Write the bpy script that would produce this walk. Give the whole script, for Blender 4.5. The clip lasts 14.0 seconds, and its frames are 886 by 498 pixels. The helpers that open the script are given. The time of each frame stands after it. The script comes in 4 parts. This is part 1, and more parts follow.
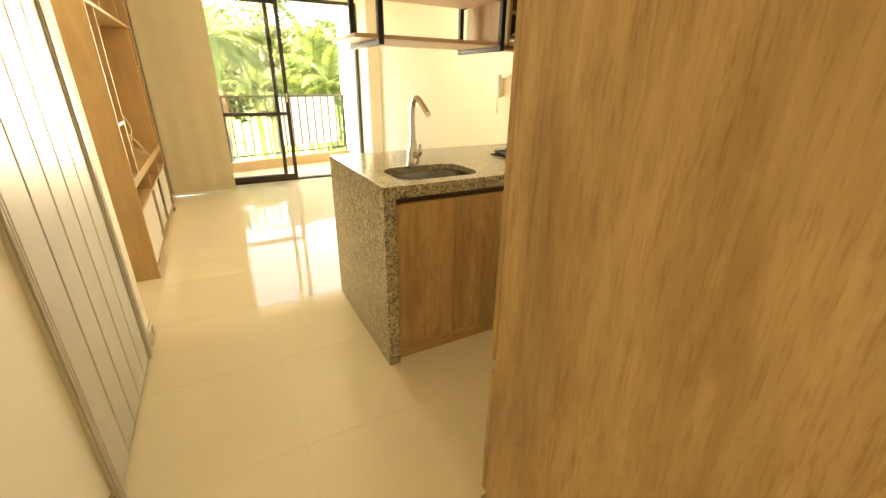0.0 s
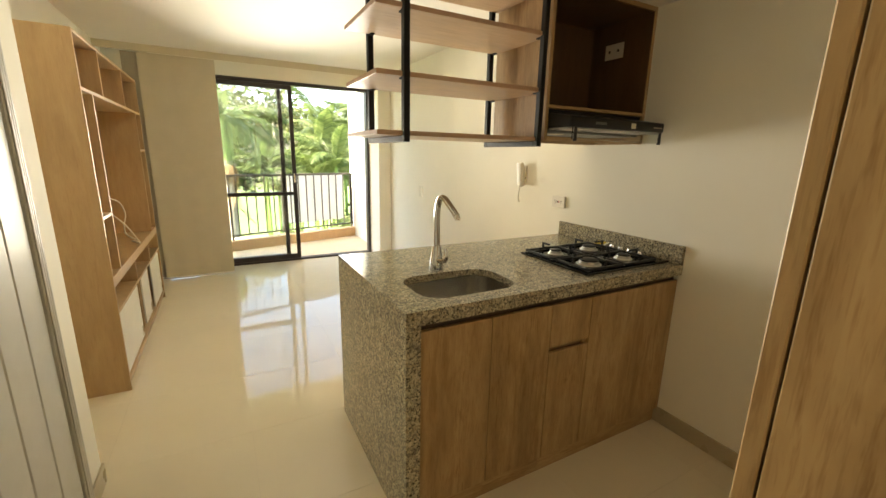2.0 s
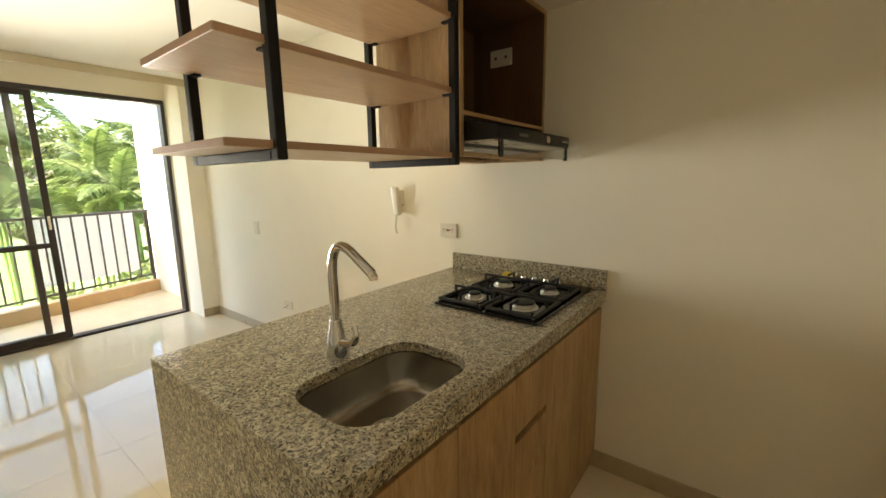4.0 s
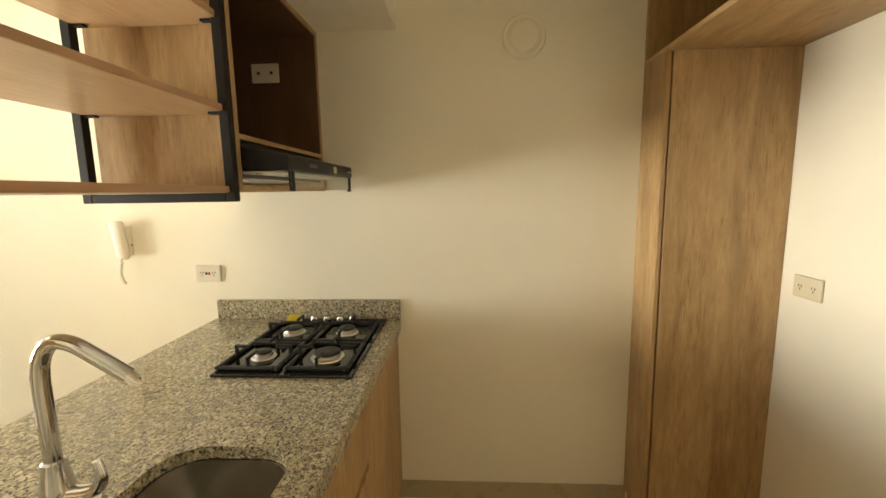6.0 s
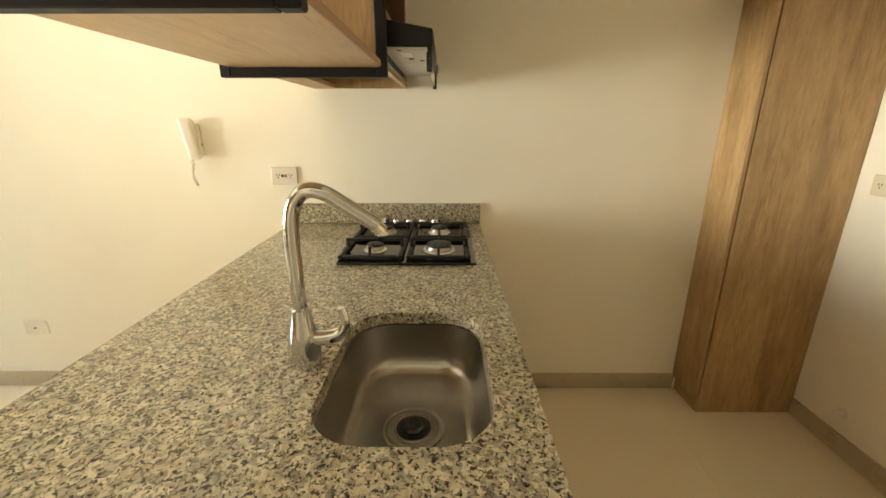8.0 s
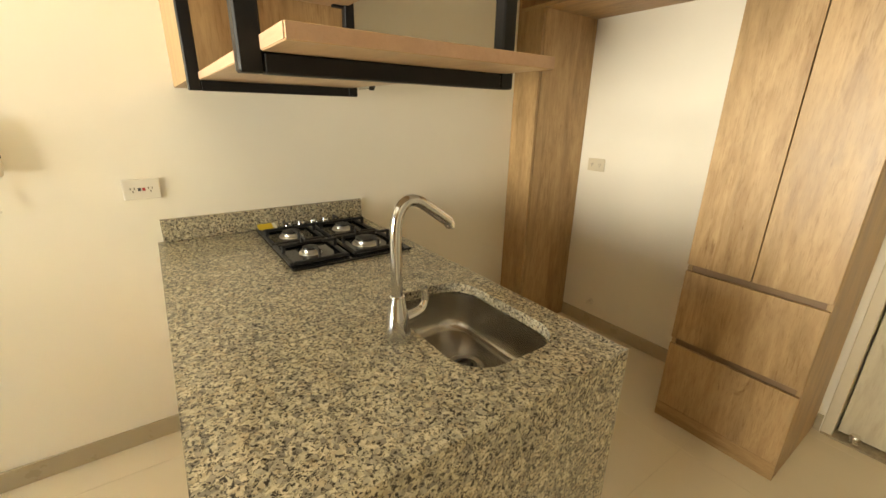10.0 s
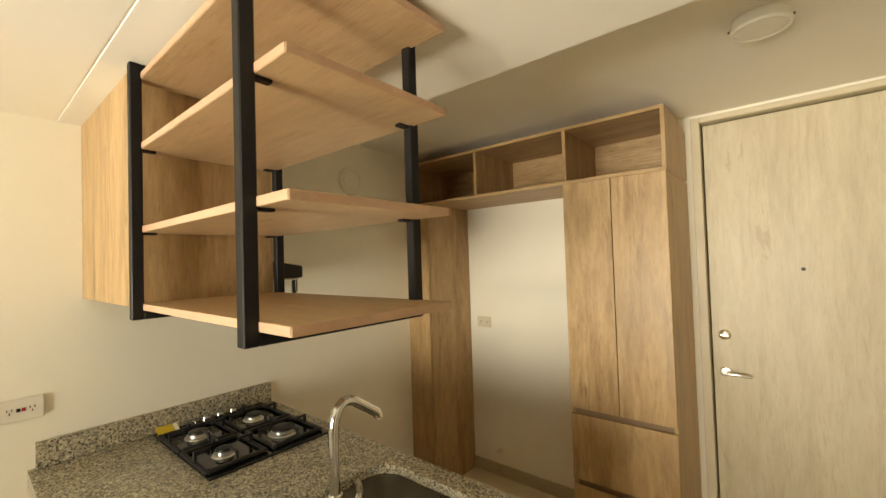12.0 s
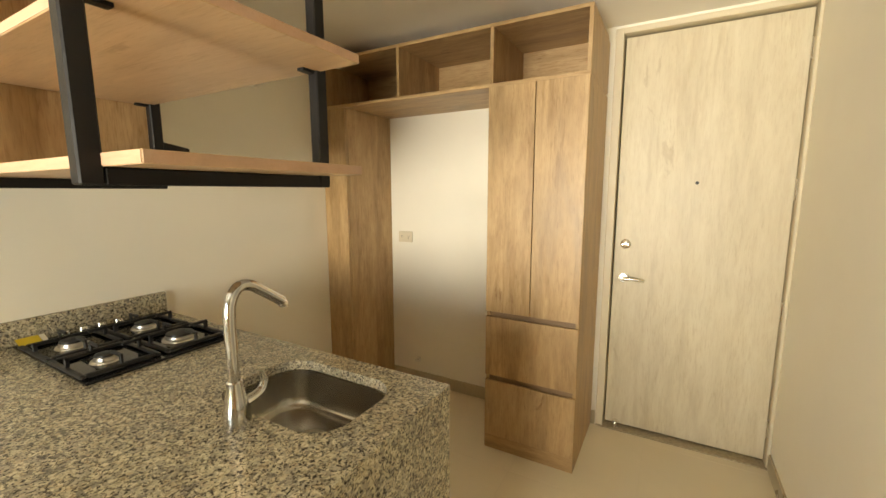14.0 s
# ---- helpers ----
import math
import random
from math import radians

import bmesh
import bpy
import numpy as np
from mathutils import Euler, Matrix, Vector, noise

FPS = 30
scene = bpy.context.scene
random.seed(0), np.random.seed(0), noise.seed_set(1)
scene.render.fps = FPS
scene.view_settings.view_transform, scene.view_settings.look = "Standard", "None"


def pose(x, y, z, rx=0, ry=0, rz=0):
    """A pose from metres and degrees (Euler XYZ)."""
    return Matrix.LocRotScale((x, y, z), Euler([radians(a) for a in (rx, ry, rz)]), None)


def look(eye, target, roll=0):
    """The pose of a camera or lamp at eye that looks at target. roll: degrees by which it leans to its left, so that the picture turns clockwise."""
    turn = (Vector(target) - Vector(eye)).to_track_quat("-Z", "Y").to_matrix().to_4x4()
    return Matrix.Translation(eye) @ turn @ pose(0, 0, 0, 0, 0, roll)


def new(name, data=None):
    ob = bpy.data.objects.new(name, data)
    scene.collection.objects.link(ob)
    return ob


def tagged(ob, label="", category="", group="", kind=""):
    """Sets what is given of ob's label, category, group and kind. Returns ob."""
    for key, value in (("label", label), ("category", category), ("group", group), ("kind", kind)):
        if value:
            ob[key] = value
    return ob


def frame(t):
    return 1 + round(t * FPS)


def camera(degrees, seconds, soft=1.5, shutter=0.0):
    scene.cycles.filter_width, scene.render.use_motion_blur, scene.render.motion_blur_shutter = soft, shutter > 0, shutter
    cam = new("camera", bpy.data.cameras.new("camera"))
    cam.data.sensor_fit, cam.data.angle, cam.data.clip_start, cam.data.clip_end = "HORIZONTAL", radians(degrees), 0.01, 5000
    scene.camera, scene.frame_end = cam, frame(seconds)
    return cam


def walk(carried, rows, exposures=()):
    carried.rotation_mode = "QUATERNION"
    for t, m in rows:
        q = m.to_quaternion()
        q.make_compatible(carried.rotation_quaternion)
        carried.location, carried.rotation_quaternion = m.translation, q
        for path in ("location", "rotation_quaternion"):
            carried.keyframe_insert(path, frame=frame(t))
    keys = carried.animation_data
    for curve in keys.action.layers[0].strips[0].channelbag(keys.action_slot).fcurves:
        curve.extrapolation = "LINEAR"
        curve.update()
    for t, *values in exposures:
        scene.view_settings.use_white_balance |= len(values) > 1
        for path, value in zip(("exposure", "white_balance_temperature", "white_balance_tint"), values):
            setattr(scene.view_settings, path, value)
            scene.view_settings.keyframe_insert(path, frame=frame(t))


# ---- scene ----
cam = camera(95.1, 14.0)
PATH = [
    (0, (0.358, 0.958, 1.311), (1.25, 2.577, 0.546), 0.9),
    (0.5, (0.331, 1.028, 1.311), (1.278, 2.647, 0.616), 0.2),
    (1, (0.335, 1.163, 1.342), (1.284, 2.814, 0.73), 0.3),
    (1.5, (0.407, 1.304, 1.36), (1.34, 2.995, 0.84), 0.7),
    (2, (0.435, 1.366, 1.411), (1.367, 3.077, 0.958), 1.2),
    (2.2, (0.442, 1.386, 1.417), (1.377, 3.102, 0.991), 1.3),
    (4.3, (0.573, 2.086, 1.409), (2.297, 3.048, 1.086), -1.2),
    (4.5, (0.572, 2.119, 1.437), (2.396, 2.871, 1.11), -1.0),
    (5, (0.557, 2.179, 1.451), (2.515, 2.454, 1.152), -1.1),
    (5.5, (0.627, 2.212, 1.473), (2.606, 2.322, 1.2), -0.8),
    (6, (0.644, 2.215, 1.471), (2.622, 2.326, 1.196), -0.9),
    (6.5, (0.656, 2.2, 1.468), (2.63, 2.326, 1.171), 0.1),
    (7, (0.64, 2.319, 1.439), (2.589, 2.519, 1.036), 0.5),
    (7.5, (0.551, 2.506, 1.383), (2.475, 2.691, 0.87), -0.0),
    (8, (0.576, 2.673, 1.339), (2.488, 2.686, 0.753), -0.0),
    (10.3, (0.473, 3.393, 1.421), (1.961, 2.167, 0.889), 0.6),
    (10.5, (0.414, 3.405, 1.425), (1.892, 2.124, 1.007), -0.1),
    (11, (0.317, 3.436, 1.493), (1.746, 2.055, 1.262), -0.8),
    (11.5, (0.296, 3.49, 1.552), (1.67, 2.038, 1.496), -1.3),
    (12, (0.383, 3.551, 1.591), (1.66, 2.012, 1.644), -1.8),
    (12.5, (0.446, 3.541, 1.603), (1.629, 1.929, 1.674), -1.9),
    (13, (0.408, 3.507, 1.633), (1.498, 1.83, 1.664), -1.7),
    (13.5, (0.388, 3.468, 1.554), (1.399, 1.746, 1.443), -1.0),
    (14, (0.409, 3.478, 1.447), (1.378, 1.751, 1.166), -0.1),
]
EXPOSURES = [(0.0, 4.15, 9600, 8), (0.5, 4.3, 8300, 9), (1.0, 4.1, 7200, 9), (1.5, 3.65, 7250, 8), (2.2, 3.4, 7250, 8), (4.3, 3.3, 7000, 8), (5.0, 3.75, 7050, 8), (5.5, 3.9, 7150, 8), (6.5, 4.0, 7150, 8), (8.2, 3.9, 7150, 8), (10.3, 3.75, 7400, 9), (12.0, 3.4, 7450, 9), (13.0, 3.5, 7400, 9), (14.0, 3.75, 7250, 9)]
scene.cycles.max_bounces, scene.cycles.diffuse_bounces = 16, 10
walk(cam, [(t, look(eye, target, roll)) for t, eye, target, roll in PATH], EXPOSURES)

# ---- sky and sun ----
SUN_ELEVATION, SUN_ROTATION = 42.0, -106.0
world = bpy.data.worlds.new("sky")
world.use_nodes = True
scene.world = world
wn = world.node_tree.nodes
sky = wn.new("ShaderNodeTexSky")
sky.sky_type = "NISHITA"
sky.sun_disc = False
sky.sun_elevation, sky.sun_rotation = radians(SUN_ELEVATION), radians(SUN_ROTATION)
sky.dust_density, sky.ozone_density = 3.0, 1.0
world.node_tree.links.new(sky.outputs[0], wn["Background"].inputs[0])
wn["Background"].inputs[1].default_value = 0.15
sun = new("sun", bpy.data.lights.new("sun", "SUN"))
sun.data.energy, sun.data.angle, sun.data.color = 4.2, radians(0.5), (1.0, 0.95, 0.86)
sun_dir = Vector((math.sin(radians(SUN_ROTATION)) * math.cos(radians(SUN_ELEVATION)), math.cos(radians(SUN_ROTATION)) * math.cos(radians(SUN_ELEVATION)), math.sin(radians(SUN_ELEVATION))))
sun.matrix_world = look(sun_dir * 30, (0, 0, 0))
# the sky's light in the opening of the balcony door, on either side of the middle stiles
for x0, x1, watts, aim in ((0.50, 1.165, 2.45, 1.18), (1.295, 2.00, 1.05, 0.90)):
    window_light = new("window_light", bpy.data.lights.new("window_light", "AREA"))
    window_light.data.shape, window_light.data.size, window_light.data.size_y = "RECTANGLE", x1 - x0, 1.25
    window_light.data.energy, window_light.data.spread, window_light.data.color = watts, radians(66), (1.0, 0.97, 0.88)
    window_light.matrix_world = look(((x0 + x1) / 2, 6.745, 1.20), (aim, 1.2, 1.20 + 5.7 * math.tan(radians(12))))





# ---- materials ----
def material(name):
    m = bpy.data.materials.new(name)
    m.use_nodes = True
    nt = m.node_tree
    return m, nt, nt.nodes["Principled BSDF"]


def node(nt, kind, **values):
    n = nt.nodes.new(kind)
    for key, value in values.items():
        n.inputs[key.replace("_", " ")].default_value = value
    return n


def coords(nt, scale=(1, 1, 1), shift=0.0):
    tc = nt.nodes.new("ShaderNodeTexCoord")
    mp = nt.nodes.new("ShaderNodeMapping")
    mp.inputs["Scale"].default_value = scale
    nt.links.new(tc.outputs["Object"], mp.inputs["Vector"])
    if shift:
        info = nt.nodes.new("ShaderNodeObjectInfo")
        mul = nt.nodes.new("ShaderNodeMath")
        mul.operation = "MULTIPLY"
        mul.inputs[1].default_value = shift
        nt.links.new(info.outputs["Random"], mul.inputs[0])
        comb = nt.nodes.new("ShaderNodeCombineXYZ")
        for k in range(3):
            nt.links.new(mul.outputs[0], comb.inputs[k])
        nt.links.new(comb.outputs[0], mp.inputs["Location"])
    return mp.outputs[0]


def ramp(nt, value, stops, interpolation="LINEAR"):
    r = nt.nodes.new("ShaderNodeValToRGB")
    r.color_ramp.interpolation = interpolation
    while len(r.color_ramp.elements) < len(stops):
        r.color_ramp.elements.new(0.5)
    for e, (pos, c) in zip(r.color_ramp.elements, stops):
        e.position, e.color = pos, (*c, 1)
    nt.links.new(value, r.inputs[0])
    return r.outputs[0]


def noise_of(nt, vec, scale, detail=4.0, rough=0.55, distortion=0.0):
    n = node(nt, "ShaderNodeTexNoise", Scale=scale, Detail=detail, Roughness=rough, Distortion=distortion)
    nt.links.new(vec, n.inputs["Vector"])
    return n.outputs[0]


def mix(nt, fac, a, b, blend="MIX"):
    n = nt.nodes.new("ShaderNodeMix")
    n.data_type, n.blend_type = "RGBA", blend
    for value, socket in ((fac, n.inputs[0]), (a, n.inputs[6]), (b, n.inputs[7])):
        if isinstance(value, (int, float)):
            socket.default_value = value
        elif isinstance(value, tuple):
            socket.default_value = (*value, 1)
        else:
            nt.links.new(value, socket)
    return n.outputs[2]


def bump(nt, bsdf, height, strength, distance=0.002):
    b = node(nt, "ShaderNodeBump", Strength=strength, Distance=distance)
    nt.links.new(height, b.inputs["Height"])
    nt.links.new(b.outputs[0], bsdf.inputs["Normal"])


def wood(name, light, mid, dark, axis, rough=0.42, depth=1.0):
    """Laminate with its grain along an axis: broad tone, cathedral figure, streaks and pores."""
    m, nt, b = material(name)
    k = "xyz".index(axis)

    def along(across, length):
        s = [across] * 3
        s[k] = length
        return coords(nt, tuple(s), 7.0)

    def shade(low, amount=1.0):
        return tuple(1 - (1 - c) * depth * amount for c in low)

    broad = noise_of(nt, along(1.0, 0.15), 12.0, 4, 0.55, 0.6)
    col = ramp(nt, broad, [(0.30, dark), (0.48, mid), (0.70, light)])
    wave = node(nt, "ShaderNodeTexWave", Scale=6.0, Distortion=14.0, Detail=4.0)
    wave.inputs["Detail Scale"].default_value = 1.3
    wave.bands_direction = "XYZ"[(k + 1) % 3]
    nt.links.new(along(1.0, 0.16), wave.inputs["Vector"])
    figure = ramp(nt, wave.outputs[0], [(0.08, shade((0.84, 0.79, 0.72), 0.85)), (0.45, (1, 1, 1))])
    patch = ramp(nt, noise_of(nt, along(0.8, 0.22), 6.0, 3), [(0.52, (0, 0, 0)), (0.64, (1, 1, 1))])
    col = mix(nt, patch, col, mix(nt, 1.0, col, figure, "MULTIPLY"))
    blotch = noise_of(nt, along(1.0, 0.24), 30.0, 6, 0.66, 0.4)
    col = mix(nt, 1.0, col, ramp(nt, blotch, [(0.28, shade((0.84, 0.80, 0.75))), (0.58, (1, 1, 1))]), "MULTIPLY")
    streaks = noise_of(nt, along(1.0, 0.13), 60.0, 4, 0.6, 0.3)
    col = mix(nt, 1.0, col, ramp(nt, streaks, [(0.28, shade((0.90, 0.87, 0.835))), (0.58, (1, 1, 1))]), "MULTIPLY")
    pores = noise_of(nt, along(1.0, 0.075), 260.0, 2, 0.6)
    col = mix(nt, 1.0, col, ramp(nt, pores, [(0.34, shade((0.86, 0.82, 0.77))), (0.45, (1, 1, 1))]), "MULTIPLY")
    dashes = noise_of(nt, along(1.0, 0.10), 115.0, 3, 0.7, 0.2)
    gate = ramp(nt, noise_of(nt, along(1.0, 0.18), 9.0, 3), [(0.42, (0, 0, 0)), (0.58, (1, 1, 1))])
    dark_dash = mix(nt, 1.0, col, ramp(nt, dashes, [(0.52, (1, 1, 1)), (0.66, shade((0.76, 0.69, 0.60)))]), "MULTIPLY")
    col = mix(nt, gate, col, dark_dash)
    knots = noise_of(nt, along(1.5, 0.30), 7.0, 5, 0.65, 1.8)
    col = mix(nt, 1.0, col, ramp(nt, knots, [(0.27, shade((0.62, 0.54, 0.45))), (0.34, (1, 1, 1))]), "MULTIPLY")
    nt.links.new(col, b.inputs["Base Color"])
    nt.links.new(ramp(nt, broad, [(0.3, (rough * 0.9,) * 3), (0.7, (rough * 1.12,) * 3)]), b.inputs["Roughness"])
    bump(nt, b, streaks, 0.10, 0.001)
    return m


OAK = ((0.56, 0.392, 0.208), (0.475, 0.322, 0.160), (0.365, 0.240, 0.117))
oak_z = wood("oak_laminate_upright", *OAK, "z")
oak_x = wood("oak_laminate_lengthways", *OAK, "x")
edge_band = wood("oak_edge_band", (0.55, 0.355, 0.235), (0.50, 0.32, 0.21), (0.46, 0.29, 0.185), "x", 0.45, 0.3)
bleached = wood("bleached_wood", (0.67, 0.61, 0.465), (0.63, 0.565, 0.42), (0.56, 0.495, 0.36), "z", 0.45, 0.42)
tv_wood = wood("light_oak", (0.56, 0.385, 0.205), (0.51, 0.345, 0.178), (0.46, 0.305, 0.152), "z", 0.45, 0.34)
shelf_oak = wood("shelf_laminate", (0.60, 0.425, 0.250), (0.54, 0.375, 0.215), (0.47, 0.32, 0.180), "x", 0.36, 0.62)
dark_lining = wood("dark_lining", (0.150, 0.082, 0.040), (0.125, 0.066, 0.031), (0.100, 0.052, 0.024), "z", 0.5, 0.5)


def plain(name, color, rough, metal=0.0, vary=0.06, scale=6.0, grain=0.0, grain_scale=300.0):
    m, nt, b = material(name)
    vec = coords(nt, (1, 1, 1), 3.0)
    n = noise_of(nt, vec, scale, 5, 0.6)
    low = tuple(c * (1 - vary) for c in color)
    high = tuple(min(1.0, c * (1 + vary)) for c in color)
    nt.links.new(ramp(nt, n, [(0.3, low), (0.7, high)]), b.inputs["Base Color"])
    r = ramp(nt, noise_of(nt, vec, scale * 3, 3), [(0.3, (rough * 0.85,) * 3), (0.7, (min(1, rough * 1.15),) * 3)])
    nt.links.new(r, b.inputs["Roughness"])
    b.inputs["Metallic"].default_value = metal
    if grain:
        bump(nt, b, noise_of(nt, vec, grain_scale, 3), grain, 0.001)
    return m


wall_paint = plain("wall_paint", (0.88, 0.85, 0.745), 0.75, vary=0.02, scale=2.0, grain=0.25, grain_scale=220)
ceiling_paint = plain("ceiling_paint", (0.86, 0.835, 0.765), 0.85, vary=0.015, scale=2.0, grain=0.2, grain_scale=200)
white_paint = plain("white_enamel", (0.78, 0.76, 0.70), 0.4, vary=0.02)
pvc_grey = plain("grey_pvc", (0.56, 0.545, 0.49), 0.45, vary=0.03)
door_casing_paint = plain("casing_enamel", (0.66, 0.59, 0.44), 0.45, vary=0.03)
tile = plain("polished_porcelain", (0.75, 0.675, 0.52), 0.05, vary=0.02, scale=3.0)
tile.node_tree.nodes["Principled BSDF"].inputs["Specular IOR Level"].default_value = 0.26
skirting = plain("skirting_tile", (0.47, 0.405, 0.28), 0.3, vary=0.05, scale=4.0)
grout = plain("grout", (0.66, 0.585, 0.445), 0.4)
black_steel = plain("black_powder_coat", (0.008, 0.007, 0.0065), 0.5, grain=0.15, grain_scale=500)
black_steel.node_tree.nodes["Principled BSDF"].inputs["Specular IOR Level"].default_value = 0.28
black_iron = plain("cast_iron", (0.010, 0.010, 0.010), 0.5, grain=0.3, grain_scale=400)
black_glass = plain("black_glass", (0.012, 0.012, 0.012), 0.06, vary=0.02)
bronze_alu = plain("dark_bronze_aluminium", (0.035, 0.024, 0.02), 0.4, vary=0.08)
chrome = plain("chrome", (0.66, 0.66, 0.66), 0.08, 1.0, vary=0.02)
nickel = plain("satin_nickel", (0.84, 0.81, 0.74), 0.25, 1.0, vary=0.04)
alu = plain("burner_aluminium", (0.64, 0.62, 0.58), 0.33, 1.0, vary=0.05)
plastic_white = plain("white_plastic", (0.76, 0.73, 0.64), 0.35, vary=0.02)
plastic_ivory = plain("ivory_plastic", (0.70, 0.64, 0.49), 0.38, vary=0.02)
plastic_dark = plain("dark_plastic", (0.02, 0.02, 0.02), 0.4)
# near-black brown stands for the shade under the worktop's front edge
overhang_shade = plain("overhang_shade", (0.060, 0.036, 0.021), 0.6)
slot_brown = plain("slot_recess", (0.17, 0.14, 0.10), 0.6)
plastic_red = plain("red_plastic", (0.35, 0.03, 0.03), 0.4)
grey_metal = plain("grey_sheet_metal", (0.16, 0.16, 0.155), 0.4, 0.8)
light_metal = plain("pale_sheet_metal", (0.55, 0.54, 0.50), 0.35, 0.6)
hood_enamel = plain("hood_enamel", (0.014, 0.014, 0.015), 0.4)
hood_enamel.node_tree.nodes["Principled BSDF"].inputs["Specular IOR Level"].default_value = 0.3
# brown stands for oak in shade at the back of finger grooves
shadow_gap = plain("groove_shade", (0.27, 0.175, 0.098), 0.6)
yellow_label = plain("yellow_label", (0.62, 0.46, 0.03), 0.5)
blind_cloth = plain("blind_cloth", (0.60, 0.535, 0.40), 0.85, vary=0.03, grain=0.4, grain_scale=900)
# same cloth darkened by a third, shade put into the rear panel's colour
blind_cloth_shaded = plain("shaded_blind_cloth", (0.40, 0.36, 0.28), 0.85, vary=0.03, grain=0.4, grain_scale=900)
rail_paint = plain("rail_paint", (0.085, 0.068, 0.055), 0.5)
facade_white = plain("facade_paint", (0.80, 0.77, 0.70), 0.8, vary=0.03, grain=0.3)
terracotta = plain("balcony_tile", (0.60, 0.50, 0.36), 0.5, vary=0.06)
curb_paint = plain("curb_stone", (0.55, 0.36, 0.18), 0.6, vary=0.08)
bark = plain("palm_bark", (0.30, 0.27, 0.22), 0.9, vary=0.25, scale=9.0, grain=0.6, grain_scale=40)
dead_frond = plain("dead_frond", (0.22, 0.13, 0.06), 0.9, vary=0.2)
crownshaft = plain("palm_crownshaft", (0.14, 0.22, 0.05), 0.5, vary=0.15)
grass = plain("grass", (0.10, 0.15, 0.035), 0.9, vary=0.35, scale=0.8)
stone_strip = plain("stone_threshold", (0.38, 0.32, 0.22), 0.45, vary=0.25, scale=60)


def leaf_material(name, a, b_):
    m, nt, b = material(name)
    geo = nt.nodes.new("ShaderNodeNewGeometry")
    nt.links.new(ramp(nt, geo.outputs["Random Per Island"], [(0.0, a), (1.0, b_)]), b.inputs["Base Color"])
    b.inputs["Roughness"].default_value = 0.5
    b.inputs["Transmission Weight"].default_value = 0.0
    tr = nt.nodes.new("ShaderNodeBsdfTranslucent")
    nt.links.new(ramp(nt, geo.outputs["Random Per Island"], [(0.0, tuple(c * 1.3 for c in a)), (1.0, tuple(c * 1.3 for c in b_))]), tr.inputs["Color"])
    ms = nt.nodes.new("ShaderNodeMixShader")
    ms.inputs[0].default_value = 0.5
    nt.links.new(b.outputs[0], ms.inputs[1])
    nt.links.new(tr.outputs[0], ms.inputs[2])
    nt.links.new(ms.outputs[0], nt.nodes["Material Output"].inputs["Surface"])
    return m


def cloth_material(name, colour):
    """Thin white cloth that lets some of the sun through."""
    m, nt, b = material(name)
    tone = ramp(nt, noise_of(nt, coords(nt), 5.0, 4), [(0.3, tuple(c * 0.94 for c in colour)), (0.7, colour)])
    nt.links.new(tone, b.inputs["Base Color"])
    b.inputs["Roughness"].default_value = 0.8
    tr = nt.nodes.new("ShaderNodeBsdfTranslucent")
    nt.links.new(tone, tr.inputs["Color"])
    ms = nt.nodes.new("ShaderNodeMixShader")
    ms.inputs[0].default_value = 0.5
    nt.links.new(b.outputs[0], ms.inputs[1])
    nt.links.new(tr.outputs[0], ms.inputs[2])
    nt.links.new(ms.outputs[0], nt.nodes["Material Output"].inputs["Surface"])
    return m


palm_green = leaf_material("palm_leaf", (0.050, 0.080, 0.020), (0.115, 0.145, 0.045))
tree_green = leaf_material("tree_leaf", (0.060, 0.085, 0.024), (0.145, 0.160, 0.050))
dark_green = leaf_material("dark_leaf", (0.018, 0.035, 0.014), (0.04, 0.065, 0.02))


